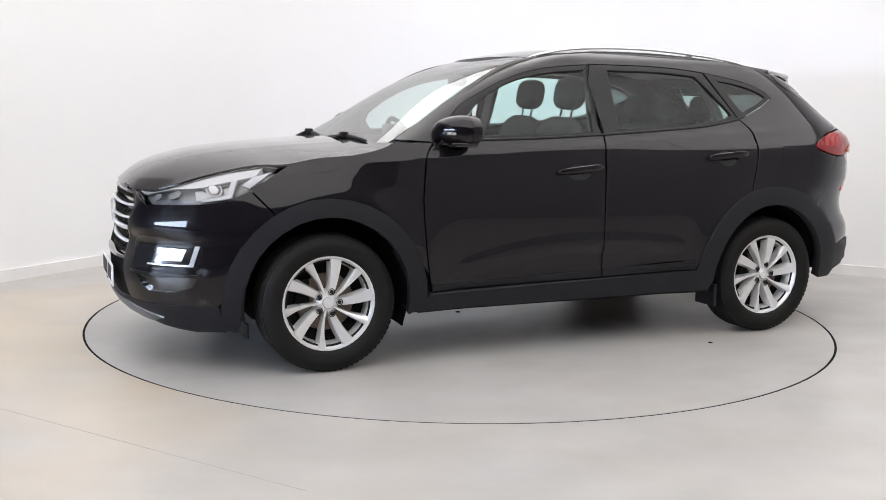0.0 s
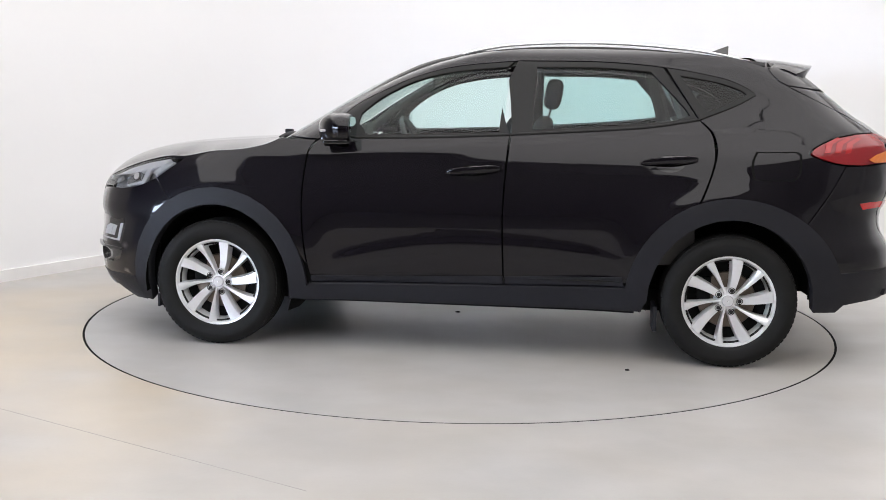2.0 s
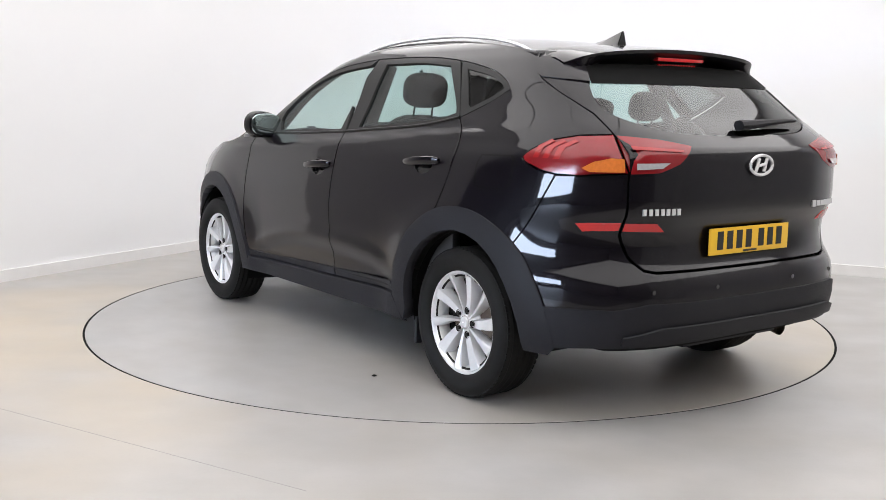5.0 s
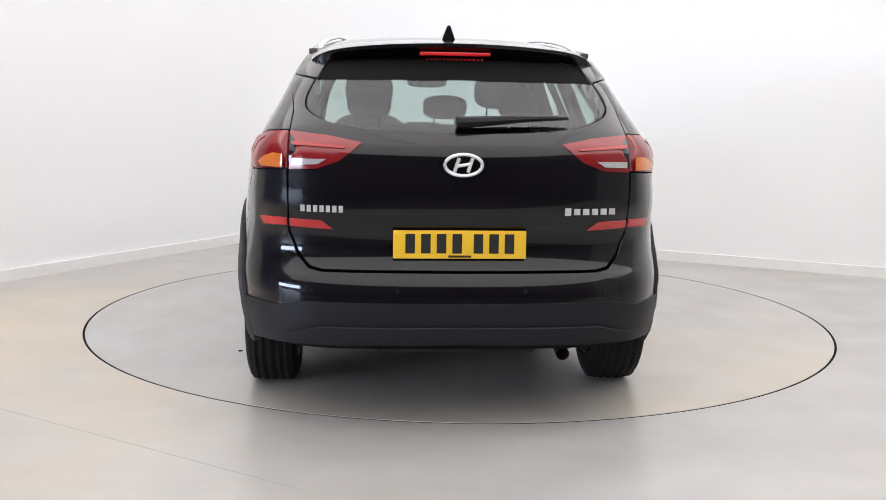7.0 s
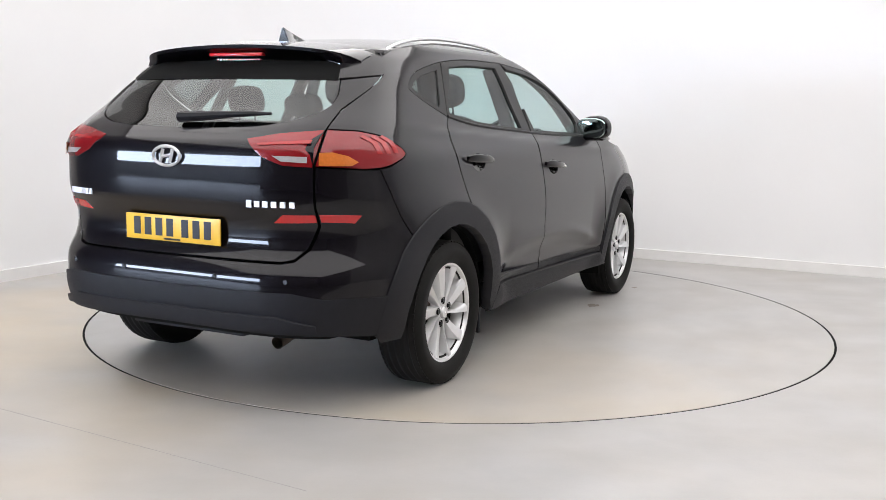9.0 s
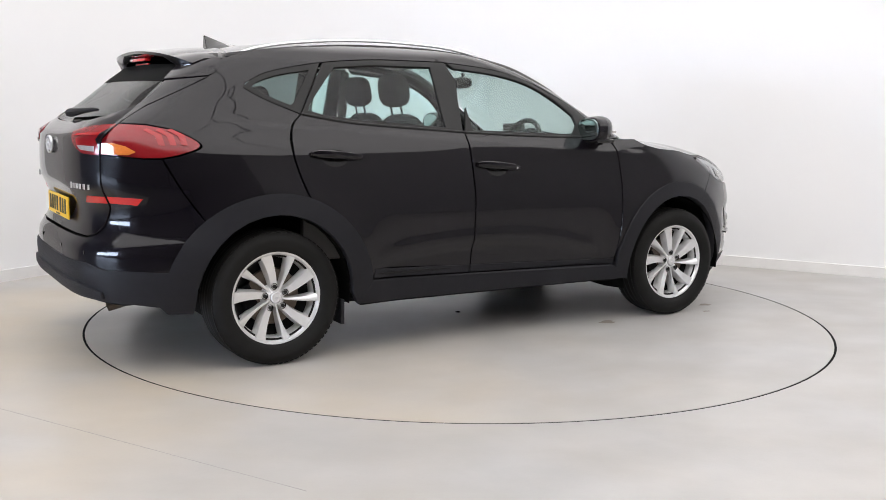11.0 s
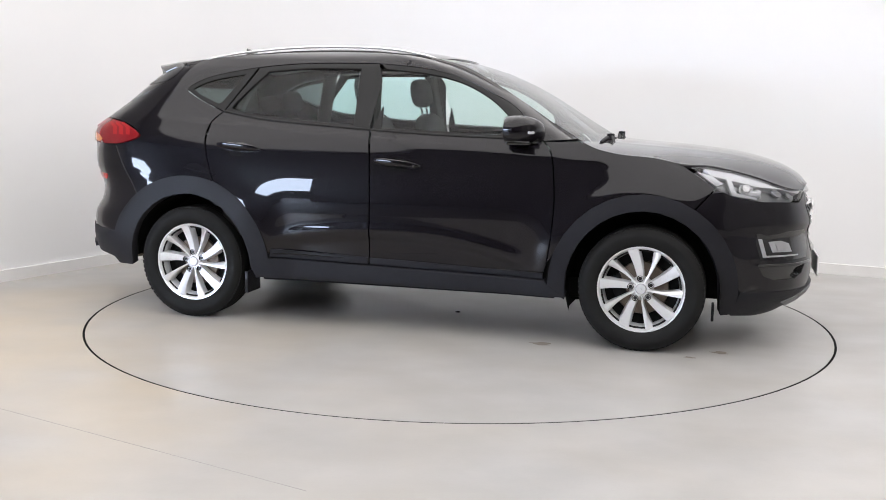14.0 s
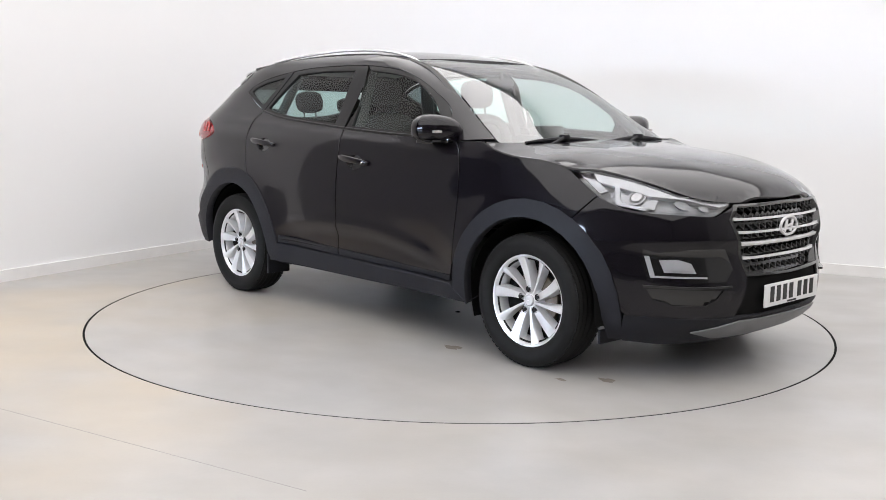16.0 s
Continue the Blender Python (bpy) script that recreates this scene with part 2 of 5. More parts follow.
def crease(x, z):
    """Pressings in the side: shoulder line, hollow doors with an arched ledge low down, flared wheel arches."""
    zc = 1.035 + 0.066 * (0.85 - x)
    k = soft_step(1.25 - x, 0, 0.3) * soft_step(x, -1.75, -1.25)
    d = z - zc
    out = 0.0040 * k * (math.exp(-(d / 0.015) ** 2) if d > 0 else math.exp(-(d / 0.035) ** 2))
    doors = soft_step(x, -0.98, -0.68) * soft_step(0.92 - x, 0, 0.30)
    if 0.3 < z < 1.02:
        out -= tuck_in(z) * doors
    k2 = soft_step(x, -0.86, -0.60) * soft_step(0.78 - x, 0, 0.22)
    if k2:
        d = z - low_line(x)
        out += k2 * (0.0075 * math.exp(-(d / 0.035) ** 2) if d > 0 else 0.0075 - 0.021 * soft_step(-d, 0.0, 0.085))
    if z < 1.05 and -2.0 < x < 1.9:
        r = min(math.hypot(x - 1.325, z - 0.335), math.hypot(x + 1.345, z - 0.335))
        out += 0.010 * (1.0 if r < 0.50 else math.exp(-((r - 0.50) / 0.085) ** 2))
    return out


def half(x, z):
    return half_width(z) + crease(x, z)


def params(z, up):
    if up:
        x0, a, n = pillar_x(z) - 0.198, 0.29, NU
    else:
        x0, a, n = X0F, nose_x(z) - X0F, NF
    ar = tail_a(z)
    return x0, a, n, tail_x(z) + ar, ar


def skin(s, z, up=False):
    x0, a, n, xr, ar = params(z, up)
    s = min(max(s, 0.0), 3.0)
    if s < 1:
        c, q = max(0.0, math.cos(s * math.pi / 2)), math.sin(s * math.pi / 2)
        g = (c**n + q**n) ** (1 / n)
        x, k = x0 + a * c / g, q / g
    elif s <= 2:
        x, k = x0 + (xr - x0) * (s - 1), 1.0
    else:
        c, q = math.sin((s - 2) * math.pi / 2), max(0.0, math.cos((s - 2) * math.pi / 2))
        g = (c**NR + q**NR) ** (1 / NR)
        x, k = xr - ar * c / g, q / g
    return Vector((x, half(x, z) * k, z))


def field(x, y, z, up):
    x0, a, n, xr, ar = params(z, up)
    k = abs(y) / half(x, z)
    if x > x0:
        return (((x - x0) / a) ** n + k ** n - 1) / n
    if x < xr:
        return (((xr - x) / ar) ** NR + k ** NR - 1) / NR
    return k - 1


def skin_normal(p, up=False):
    e = 0.002
    g = Vector((field(p.x + e, p.y, p.z, up) - field(p.x - e, p.y, p.z, up),
                field(p.x, p.y + e, p.z, up) - field(p.x, p.y - e, p.z, up),
                field(p.x, p.y, p.z + e, up) - field(p.x, p.y, p.z - e, up)))
    return g.normalized() if g.length > 1e-9 else Vector((0, 1, 0))


US = 1.2      # how far one step of s reaches in the flat pattern


def turn_of(u, k):
    return math.atan2(k, u) * 2 / math.pi


def s_of_x(x, z, up=False):
    x0, a, n, xr, ar = params(z, up)
    if x > x0:
        u = min(1, (x - x0) / a)
        return turn_of(u, (1 - u**n) ** (1 / n))
    if x >= xr:
        return 1 + (x0 - x) / (x0 - xr)
    u = min(1, (xr - x) / ar)
    return 3 - turn_of(u, (1 - u**NR) ** (1 / NR))


def s_of_y(y, z, up=False, rear=False):
    k = min(1, abs(y) / half_width(z))
    n = NR if rear else (NU if up else NF)
    s = turn_of((1 - k**n) ** (1 / n), k)
    return 3 - s if rear else s


def curve(pts, n=6):
    """A soft line through pts."""
    if len(pts) < 3:
        return list(pts)
    P = [Vector(p) for p in pts]
    out = []
    for i in range(len(P) - 1):
        a, b = P[i], P[i + 1]
        m0 = (b - P[i - 1]) / 2 if i else (b - a)
        m1 = (P[i + 2] - a) / 2 if i + 2 < len(P) else (b - a)
        for k in range(n):
            t = k / n
            out.append((2 * t**3 - 3 * t**2 + 1) * a + (t**3 - 2 * t**2 + t) * m0 + (3 * t**2 - 2 * t**3) * b + (t**3 - t**2) * m1)
    out.append(P[-1])
    return [tuple(v) for v in out]


def dense(pts, step=0.04):
    out = []
    for a, b in zip(pts, pts[1:]):
        k = max(1, math.ceil(math.dist(a, b) / step))
        out += [(a[0] + (b[0] - a[0]) * i / k, a[1] + (b[1] - a[1]) * i / k) for i in range(k)]
    return out + [pts[-1]]


def sx(pts, up=False, soft=True):
    """A line on the flank, given as x, z."""
    pts = curve(pts) if soft else pts
    return [(s_of_x(x, z, up) * US, z) for x, z in dense(pts)]


def sf(pts, up=False, soft=False):
    """A line on the nose or windscreen, given as y, z."""
    pts = curve(pts) if soft else pts
    return [(s_of_y(y, z, up) * US, z) for y, z in dense(pts)]


def sr(pts, soft=False):
    """A line on the tail, given as y, z."""
    pts = curve(pts) if soft else pts
    return [(s_of_y(y, z, False, True) * US, z) for y, z in dense(pts)]


def inside(p, poly):
    r, x, y = False, p[0], p[1]
    for (x1, y1), (x2, y2) in zip(poly, poly[1:] + poly[:1]):
        if (y1 > y) != (y2 > y) and x < (x2 - x1) * (y - y1) / (y2 - y1) + x1:
            r = not r
    return r


def tidy(poly):
    out = []
    for p in poly:
        if not out or math.dist(p, out[-1]) > 0.003:
            out.append(tuple(p))
    if math.dist(out[0], out[-1]) < 0.003:
        out.pop()
    return out


def shrink(poly, g):
    area = sum(a[0] * b[1] - b[0] * a[1] for a, b in zip(poly, poly[1:] + poly[:1]))
    sg = 1 if area > 0 else -1
    out, n = [], len(poly)
    for i in range(n):
        a, b, c = poly[i - 1], poly[i], poly[(i + 1) % n]
        e1, e2 = Vector((b[0] - a[0], b[1] - a[1])).normalized(), Vector((c[0] - b[0], c[1] - b[1])).normalized()
        n1, n2 = Vector((-e1.y, e1.x)) * sg, Vector((-e2.y, e2.x)) * sg
        m = n1 + n2
        m = m / max(0.5, m.length_squared / 2) if m.length > 0.1 else n1
        out.append((b[0] + m.x * g, b[1] + m.y * g))
    return out


def sheet(name, poly, at, normal_at, mat, parent, side=1, gap=0.003, off=0.0, depth=0.012, step=0.035, label="", swell=0.0, hole=None):
    """A pressed panel: a flat pattern laid on a curved skin, with turned-in edges. swell lifts its middle."""
    poly = tidy(poly)
    if gap:
        poly = shrink(poly, gap)
    n = len(poly)
    xs, ys = [p[0] for p in poly], [p[1] for p in poly]
    pts = list(poly)
    nx, ny = int((max(xs) - min(xs)) / step) + 1, int((max(ys) - min(ys)) / step) + 1
    inner = shrink(poly, step * 0.35)
    if hole:
        hole = tidy(hole)
        wide = shrink(hole, -step * 0.35)
    for i in range(nx + 1):
        for j in range(ny + 1):
            q = (min(xs) + (i + 0.5 * (j % 2)) * step, min(ys) + j * step)
            if inside(q, inner) and inside(q, poly) and not (hole and inside(q, wide)):
                pts.append(q)
    edges = [(i, (i + 1) % n) for i in range(n)]
    if hole:
        k0, h = len(pts), len(hole)
        pts += hole
        edges += [(k0 + i, k0 + (i + 1) % h) for i in range(h)]
    v2, _, faces, *_ = delaunay_2d_cdt([Vector(p) for p in pts], edges, [], 1, 1e-6)
    if hole:
        faces = [f for f in faces if not inside([sum(v2[i][k] for i in f) / len(f) for k in (0, 1)], hole)]
    P, N = [], []
    arr = np.array(poly)
    for v in v2:
        p = at(v.x, v.y)
        nn = normal_at(p, v.x, v.y)
        lift = off
        if swell:
            d = float(np.min(np.hypot(arr[:, 0] - v.x, arr[:, 1] - v.y)))
            lift += swell * (1 - math.exp(-d / 0.02))
        P.append(p + nn * lift)
        N.append(nn)
    tris = []
    for f in faces:
        a, b, c = (P[i] for i in f[:3])
        nn = (b - a).cross(c - a)
        f = list(f)
        tris.append(f if nn.dot(N[f[0]]) > 0 else f[::-1])
    count = {}
    for f in tris:
        for i in range(len(f)):
            e = (f[i], f[(i + 1) % len(f)])
            count[frozenset(e)] = None if frozenset(e) in count else e
    edges = [e for e in count.values() if e]
    verts, norms = [tuple(p) for p in P], [tuple(q) for q in N]
    if depth:
        for a, b in edges:
            t = P[b] - P[a]
            out = (t.cross((N[a] + N[b]) / 2)).normalized()
            k = len(verts)
            verts += [tuple(P[a]), tuple(P[b]), tuple(P[b] - N[b] * depth), tuple(P[a] - N[a] * depth)]
            norms += [tuple((out + N[a]).normalized()), tuple((out + N[b]).normalized()), tuple(out), tuple(out)]
            tris.append([k, k + 3, k + 2, k + 1])
    if side < 0:
        verts = [(x, -y, z) for x, y, z in verts]
        norms = [(x, -y, z) for x, y, z in norms]
        tris = [f[::-1] for f in tris]
    me = bpy.data.meshes.new(name)
    me.from_pydata(verts, [], tris)
    me.materials.append(mat)
    me.polygons.foreach_set("use_smooth", [True] * len(me.polygons))
    me.normals_split_custom_set_from_vertices(norms)
    ob = new(name, me)
    if parent:
        ob.parent = parent
    if label:
        ob["label"] = label
    return ob


def on_skin(name, poly, mat, parent, side=1, up=False, both=False, **kw):
    """A panel on the wrapped skin. both: poly is one half of a panel that runs across the middle."""
    if both:
        e = [(-u, v) for u, v in reversed(poly)]
        poly = poly + e

        def at(u, v):
            p = skin(abs(u) / US, v, up)
            return Vector((p.x, math.copysign(p.y, u), p.z))
    else:
        def at(u, v):
            return skin(u / US, v, up)

    def nrm(p, u, v):
        q = skin_normal(Vector((p.x, abs(p.y), p.z)), up)
        return Vector((q.x, q.y if p.y >= 0 else -q.y, q.z))
    return sheet(name, poly, at, nrm, mat, parent, side, **kw)


def tail_both(name, poly, mat, parent, **kw):
    """As on_skin with both, for the tail: pattern u runs from the middle of the tail."""
    half_poly = [(3 * US - u, v) for u, v in poly]
    full = half_poly + [(-u, v) for u, v in reversed(half_poly)]

    def at(u, v):
        p = skin(3 - abs(u) / US, v)
        return Vector((p.x, math.copysign(p.y, u), p.z))

    def nrm(p, u, v):
        q = skin_normal(Vector((p.x, abs(p.y), p.z)))
        return Vector((q.x, q.y if p.y >= 0 else -q.y, q.z))
    return sheet(name, full, at, nrm, mat, parent, 1, **kw)


# ---- the room ----
CORNER = Vector((-1.524, 3.943, 0))
WL, WR = Vector((-0.479, -0.878, 0)), Vector((0.903, -0.430, 0))     # along the two white walls, away from their corner
LONG, WIDE, HIGH = 12.5, 10.15, 3.9


def at_room(a, b, z=0.0):
    return CORNER + WL * a + WR * b + Vector((0, 0, z))


def prism(bm, base, z0, z1):
    lo = [bm.verts.new((p[0], p[1], z0)) for p in base]
    hi = [bm.verts.new((p[0], p[1], z1)) for p in base]
    n = len(base)
    bm.faces.new(lo[::-1])
    bm.faces.new(hi)
    for i in range(n):
        bm.faces.new((lo[i], lo[(i + 1) % n], hi[(i + 1) % n], hi[i]))
    bmesh.ops.recalc_face_normals(bm, faces=bm.faces[:])


def slab(name, a0, a1, b0, b1, z0, z1, mat, label, category="wall"):
    bm = bmesh.new()
    prism(bm, [at_room(a0, b0), at_room(a1, b0), at_room(a1, b1), at_room(a0, b1)], z0, z1)
    return tagged(mesh_object(name, bm, mat, False), label, category, kind="structure")


RING = 2.2343     # radius of the turntable's rim


def build_room():
    # floor with a round hole for the turntable
    bm = bmesh.new()
    seg = 180
    cs = [at_room(-0.2, -6.7), at_room(LONG, -6.7), at_room(LONG, WIDE), at_room(-0.2, WIDE)]
    rings = []
    for f in (0.0, 0.15, 0.5, 1.0):
        row = []
        for k in range(seg):
            t = 2 * math.pi * k / seg
            d = Vector((math.cos(t), math.sin(t), 0))
            best = 1e9
            for a, b in zip(cs, cs[1:] + cs[:1]):
                e = b - a
                den = d.x * e.y - d.y * e.x
                if abs(den) > 1e-9:
                    r = (a.x * e.y - a.y * e.x) / den
                    if r > 0:
                        best = min(best, r)
            r0 = RING + 0.007
            row.append(bm.verts.new(d * (r0 + (best - r0) * f)))
        rings.append(row)
    low = [bm.verts.new((v.co.x, v.co.y, -0.08)) for v in rings[0]]
    for a, b in zip([low] + rings, rings):
        for k in range(seg):
            bm.faces.new((a[k], a[(k + 1) % seg], b[(k + 1) % seg], b[k]))
    bmesh.ops.recalc_face_normals(bm, faces=bm.faces[:])
    if bm.faces[-1].normal.z < 0:
        bmesh.ops.reverse_faces(bm, faces=bm.faces[:])
    fl = tagged(mesh_object("floor", bm, M["floor"], False), "pale grey painted concrete floor with warm stains", "floor", kind="structure")
    bm = bmesh.new()
    a, b = Vector((-3.0, -1.54, 0)), Vector((-0.5, -2.99, 0))
    d = (b - a).normalized()
    w = Vector((-d.y, d.x, 0)) * 0.0005
    prism(bm, [a - w, b - w, b + w, a + w], -0.01, 0.0008)
    tagged(mesh_object("trim", bm, M["joint"], False), "thin filled joint in the concrete floor", "joint", kind="structure")
    # black ring in the turntable's open gap, standing in for the shade there
    bm = bmesh.new()
    sec = ((RING - 0.0058, -0.03), (RING - 0.0058, -0.0015), (RING + 0.0068, -0.0015), (RING + 0.0068, -0.03))
    rr = [[bm.verts.new((r * math.cos(2 * math.pi * k / seg), r * math.sin(2 * math.pi * k / seg), z)) for k in range(seg)] for r, z in sec]
    for a, b in zip(rr, rr[1:] + rr[:1]):
        for k in range(seg):
            bm.faces.new((a[k], a[(k + 1) % seg], b[(k + 1) % seg], b[k]))
    bmesh.ops.recalc_face_normals(bm, faces=bm.faces[:])
    tagged(mesh_object("trim", bm, M["dark"], False), "thin black strip in the turntable's gap, in place of its shade", "joint", kind="structure")
    bm = bmesh.new()
    bmesh.ops.create_circle(bm, cap_ends=True, segments=64, radius=RING + 0.1, matrix=Matrix.Translation((0, 0, -0.08)))
    tagged(mesh_object("ground", bm, M["dark"], False), "dark pit under the turntable", "pit", kind="structure")
    line, soft = [], 1.15
    for a, b in [(3.95, 0)] + [(soft * (1 - math.sin(radians(k))), soft * (1 - math.cos(radians(k)))) for k in range(0, 91, 5)] + [(0, WIDE)]:
        line.append((a, b))
    for nm, th, z0, z1, mat, lab, cat in (("wall_north", 0.2, 0, HIGH, M["wall"], "plain matt white painted studio wall with a rounded corner", "wall"),
                                          ("baseboard", -0.018, 0, 0.085, M["skirting"], "low white painted skirting board", "skirting")):
        bm = bmesh.new()
        prof = []
        for i, (a, b) in enumerate(line):
            d = Vector(line[min(i + 1, len(line) - 1)]) - Vector(line[max(i - 1, 0)])
            out = Vector((d.y, -d.x)).normalized() * (-1 if d.x * -1 > 0 or d.y > 0 else 1)
            out = Vector((-abs(out.x), -abs(out.y)))
            p, q = at_room(a, b), at_room(a + out.x * th, b + out.y * th)
            prof.append([bm.verts.new((p.x, p.y, z0)), bm.verts.new((p.x, p.y, z1)), bm.verts.new((q.x, q.y, z1)), bm.verts.new((q.x, q.y, z0))])
        for u, v in zip(prof, prof[1:]):
            for k in range(4):
                bm.faces.new((u[k], u[(k + 1) % 4], v[(k + 1) % 4], v[k]))
        bmesh.ops.recalc_face_normals(bm, faces=bm.faces[:])
        tagged(mesh_object(nm, bm, mat, True), lab, cat, kind="structure")
    # the grey walls are added out of view, to lighten and soften reflections
    slab("wall_south", -0.2, 6.5, WIDE, WIDE + 0.2, 0, HIGH, M["greywall"], "unseen matt grey wall, toned for the car's reflections")
    slab("wall_south", 6.5, LONG, WIDE, WIDE + 0.2, 0, HIGH, M["backwall"], "plain charcoal workshop wall")
    slab("wall_bay", 3.95, 5.4, -0.2, 0, 0, HIGH, M["greywall"], "unseen grey wall added to soften an edge in the car's reflections")
    slab("wall_bay", 5.2, 5.4, -6.7, -0.2, 0, HIGH, M["backwall"], "charcoal end wall of the workshop bay")
    slab("wall_bay", 5.4, LONG, -6.7, -6.5, 0, HIGH, M["backwall"], "charcoal side wall of the workshop bay")
    # dark floor laid out of view, so the lower doors reflect black
    slab("floor_2", 6.9, LONG, -6.5, WIDE, 0.001, 0.005, M["darkfloor"], "unseen dark grey workshop floor, laid to darken the car's reflections", "floor")
    # end wall with a roller door opening to the daylight
    d0, d1, dz = -5.4, 1.3, 2.15
    slab("wall_west", LONG, LONG + 0.2, -6.7, d0, 0, HIGH, M["backwall"], "plain charcoal workshop wall")
    slab("wall_west", LONG, LONG + 0.2, d1, WIDE + 0.2, 0, HIGH, M["backwall"], "plain charcoal workshop wall")
    slab("wall_west", LONG, LONG + 0.2, d0, d1, dz, HIGH, M["backwall"], "charcoal wall over the open doorway")
    slab("pavement", LONG + 0.2, LONG + 7.0, d0 - 8, d1 + 6, -0.1, -0.02, M["darkfloor"], "dark asphalt yard outside the doorway", "yard")
    # added dark slab, unseen: cuts the lower daylight out of the paint's reflections
    slab("daylight_block", LONG + 6.0, LONG + 6.3, d0 - 8.0, d1 + 6.0, -0.02, 1.25, M["backwall"], "unseen dark slab added to hide the low daylight from the reflections", "wall")
    slab("backdrop", LONG + 7.0, LONG + 7.1, d0 - 8.0, d1 + 6.0, 0.15, 9.0, M["day"], "bright overcast daylight outside the doorway", "daylight")
    slab("ceiling", -0.2, LONG + 0.2, -6.7, WIDE + 0.2, HIGH, HIGH + 0.2, M["ceil"], "pale painted ceiling", "ceiling")
    # glowing panels over the whole unseen ceiling, assumed, to light the room
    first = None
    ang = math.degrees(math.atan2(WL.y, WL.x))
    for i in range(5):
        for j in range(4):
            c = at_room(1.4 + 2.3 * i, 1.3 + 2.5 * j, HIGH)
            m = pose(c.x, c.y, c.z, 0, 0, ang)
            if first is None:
                lamp = new("assumed_glow_panel")
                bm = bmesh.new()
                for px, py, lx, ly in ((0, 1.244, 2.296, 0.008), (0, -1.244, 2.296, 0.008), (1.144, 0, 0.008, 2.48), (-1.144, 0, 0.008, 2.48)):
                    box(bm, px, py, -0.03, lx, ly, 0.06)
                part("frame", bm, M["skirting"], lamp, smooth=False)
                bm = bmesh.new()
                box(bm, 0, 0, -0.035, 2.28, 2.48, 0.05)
                part("diffuser", bm, M["ceil_glow"], lamp, "glowing white sheet of the assumed panel", smooth=False)
                tagged(lamp, "large glowing white panel, assumed in the unseen ceiling to light the room", "ceiling light", "ceiling lights")
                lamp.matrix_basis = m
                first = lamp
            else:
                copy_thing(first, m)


# ---- the turntable ----
def build_disc():
    disc = new("turntable")
    bm = bmesh.new()
    seg = 180
    rows = []
    for r, z in ((RING - 0.006, -0.078), (RING - 0.006, -0.003), (RING - 0.0075, 0.0), (1.6, 0), (0.8, 0), (0.05, 0)):
        rows.append([bm.verts.new((r * math.cos(2 * math.pi * k / seg), r * math.sin(2 * math.pi * k / seg), z)) for k in range(seg)])
    for a, b in zip(rows, rows[1:]):
        for k in range(seg):
            bm.faces.new((a[k], a[(k + 1) % seg], b[(k + 1) % seg], b[k]))
    bm.faces.new(rows[-1])
    part("plate", bm, M["disc"], disc, "pale grey painted round floor plate", smooth=False)
    for x, y, r in DOTS:
        bm = bmesh.new()
        bmesh.ops.create_cone(bm, cap_ends=True, segments=14, radius1=r, radius2=r * 0.8, depth=0.004, matrix=Matrix.Translation((x, y, 0.002)))
        part("plug", bm, M["dark"], disc, "small dark plug in the plate")
    for x, y, r in ((0.657, -0.675, 0.055), (1.605, -0.56, 0.045), (1.45, -0.72, 0.03)):
        bm = bmesh.new()
        ph = random.random() * 6
        vs = [bm.verts.new((x + r * (1 + 0.3 * math.sin(3 * t + ph) + 0.15 * math.sin(7 * t)) * math.cos(t), y + 0.6 * r * (1 + 0.25 * math.sin(2 * t + ph)) * math.sin(t), 0.0012)) for t in (2 * math.pi * k / 28 for k in range(28))]
        bm.faces.new(vs)
        part("stain", bm, M["stain"], disc, "brown oily stain", smooth=False)
    tagged(disc, "pale grey round car turntable set flush in the floor", "turntable")
    return disc


DOTS = ((0, 0, 0.018), (-0.995, 1.238, 0.013))


# ---- the car ----
def arch(cx, rx, rz, a0, a1, n=16):
    return [(cx + rx * math.cos(radians(a0 + (a1 - a0) * k / n)), 0.335 + rz * math.sin(radians(a0 + (a1 - a0) * k / n))) for k in range(n + 1)]


FW, RW = 1.325, -1.345
ROOF_X = [0.95, 0.80, 0.66, 0.51, 0.37, 0.22, 0.07, -0.08, -0.28, -0.53, -0.84, -1.13, -1.37, -1.50]
ROOF_Z = [1.12, 1.21, 1.30, 1.39, 1.46, 1.52, 1.558, 1.583, 1.60, 1.605, 1.60, 1.58, 1.55, 1.532]
ROOF = list(zip(ROOF_X, ROOF_Z))
roof_edge = smooth_table(ROOF_X[::-1], ROOF_Z[::-1])
DOOR_FRONT = [(0.78, 1.11), (0.82, 1.05), (0.84, 0.93), (0.85, 0.79), (0.84, 0.61), (0.82, 0.46), (0.805, 0.365)]
DOOR_MID = [(-0.225, 1.15), (-0.21, 0.97), (-0.20, 0.74), (-0.21, 0.39)]
DOOR_REAR = [(-1.17, 1.24), (-1.23, 1.18), (-1.25, 1.09), (-1.235, 0.99), (-1.19, 0.86), (-1.160, 0.805)]
BELT = [(0.74, 1.118), (0.21, 1.13), (-0.225, 1.15), (-0.75, 1.185), (-0.96, 1.205), (-1.17, 1.24)]
WIN_TOP = [(0.74, 1.125), (0.61, 1.28), (0.45, 1.37), (0.28, 1.445), (0.07, 1.50), (-0.23, 1.53), (-0.30, 1.532), (-0.68, 1.53), (-0.99, 1.505), (-1.27, 1.455), (-1.39, 1.41), (-1.45, 1.37)]


def cut(pts, x0, x1):
    """The stretch of a line between two x."""
    d = dense(curve(pts), 0.01)
    a = [p for p in d if min(x0, x1) <= p[0] <= max(x0, x1)]
    return a if (a[0][0] - a[-1][0]) * (x0 - x1) > 0 else a[::-1]


def arc(pts, up=False):
    return sx(pts, up, soft=False)


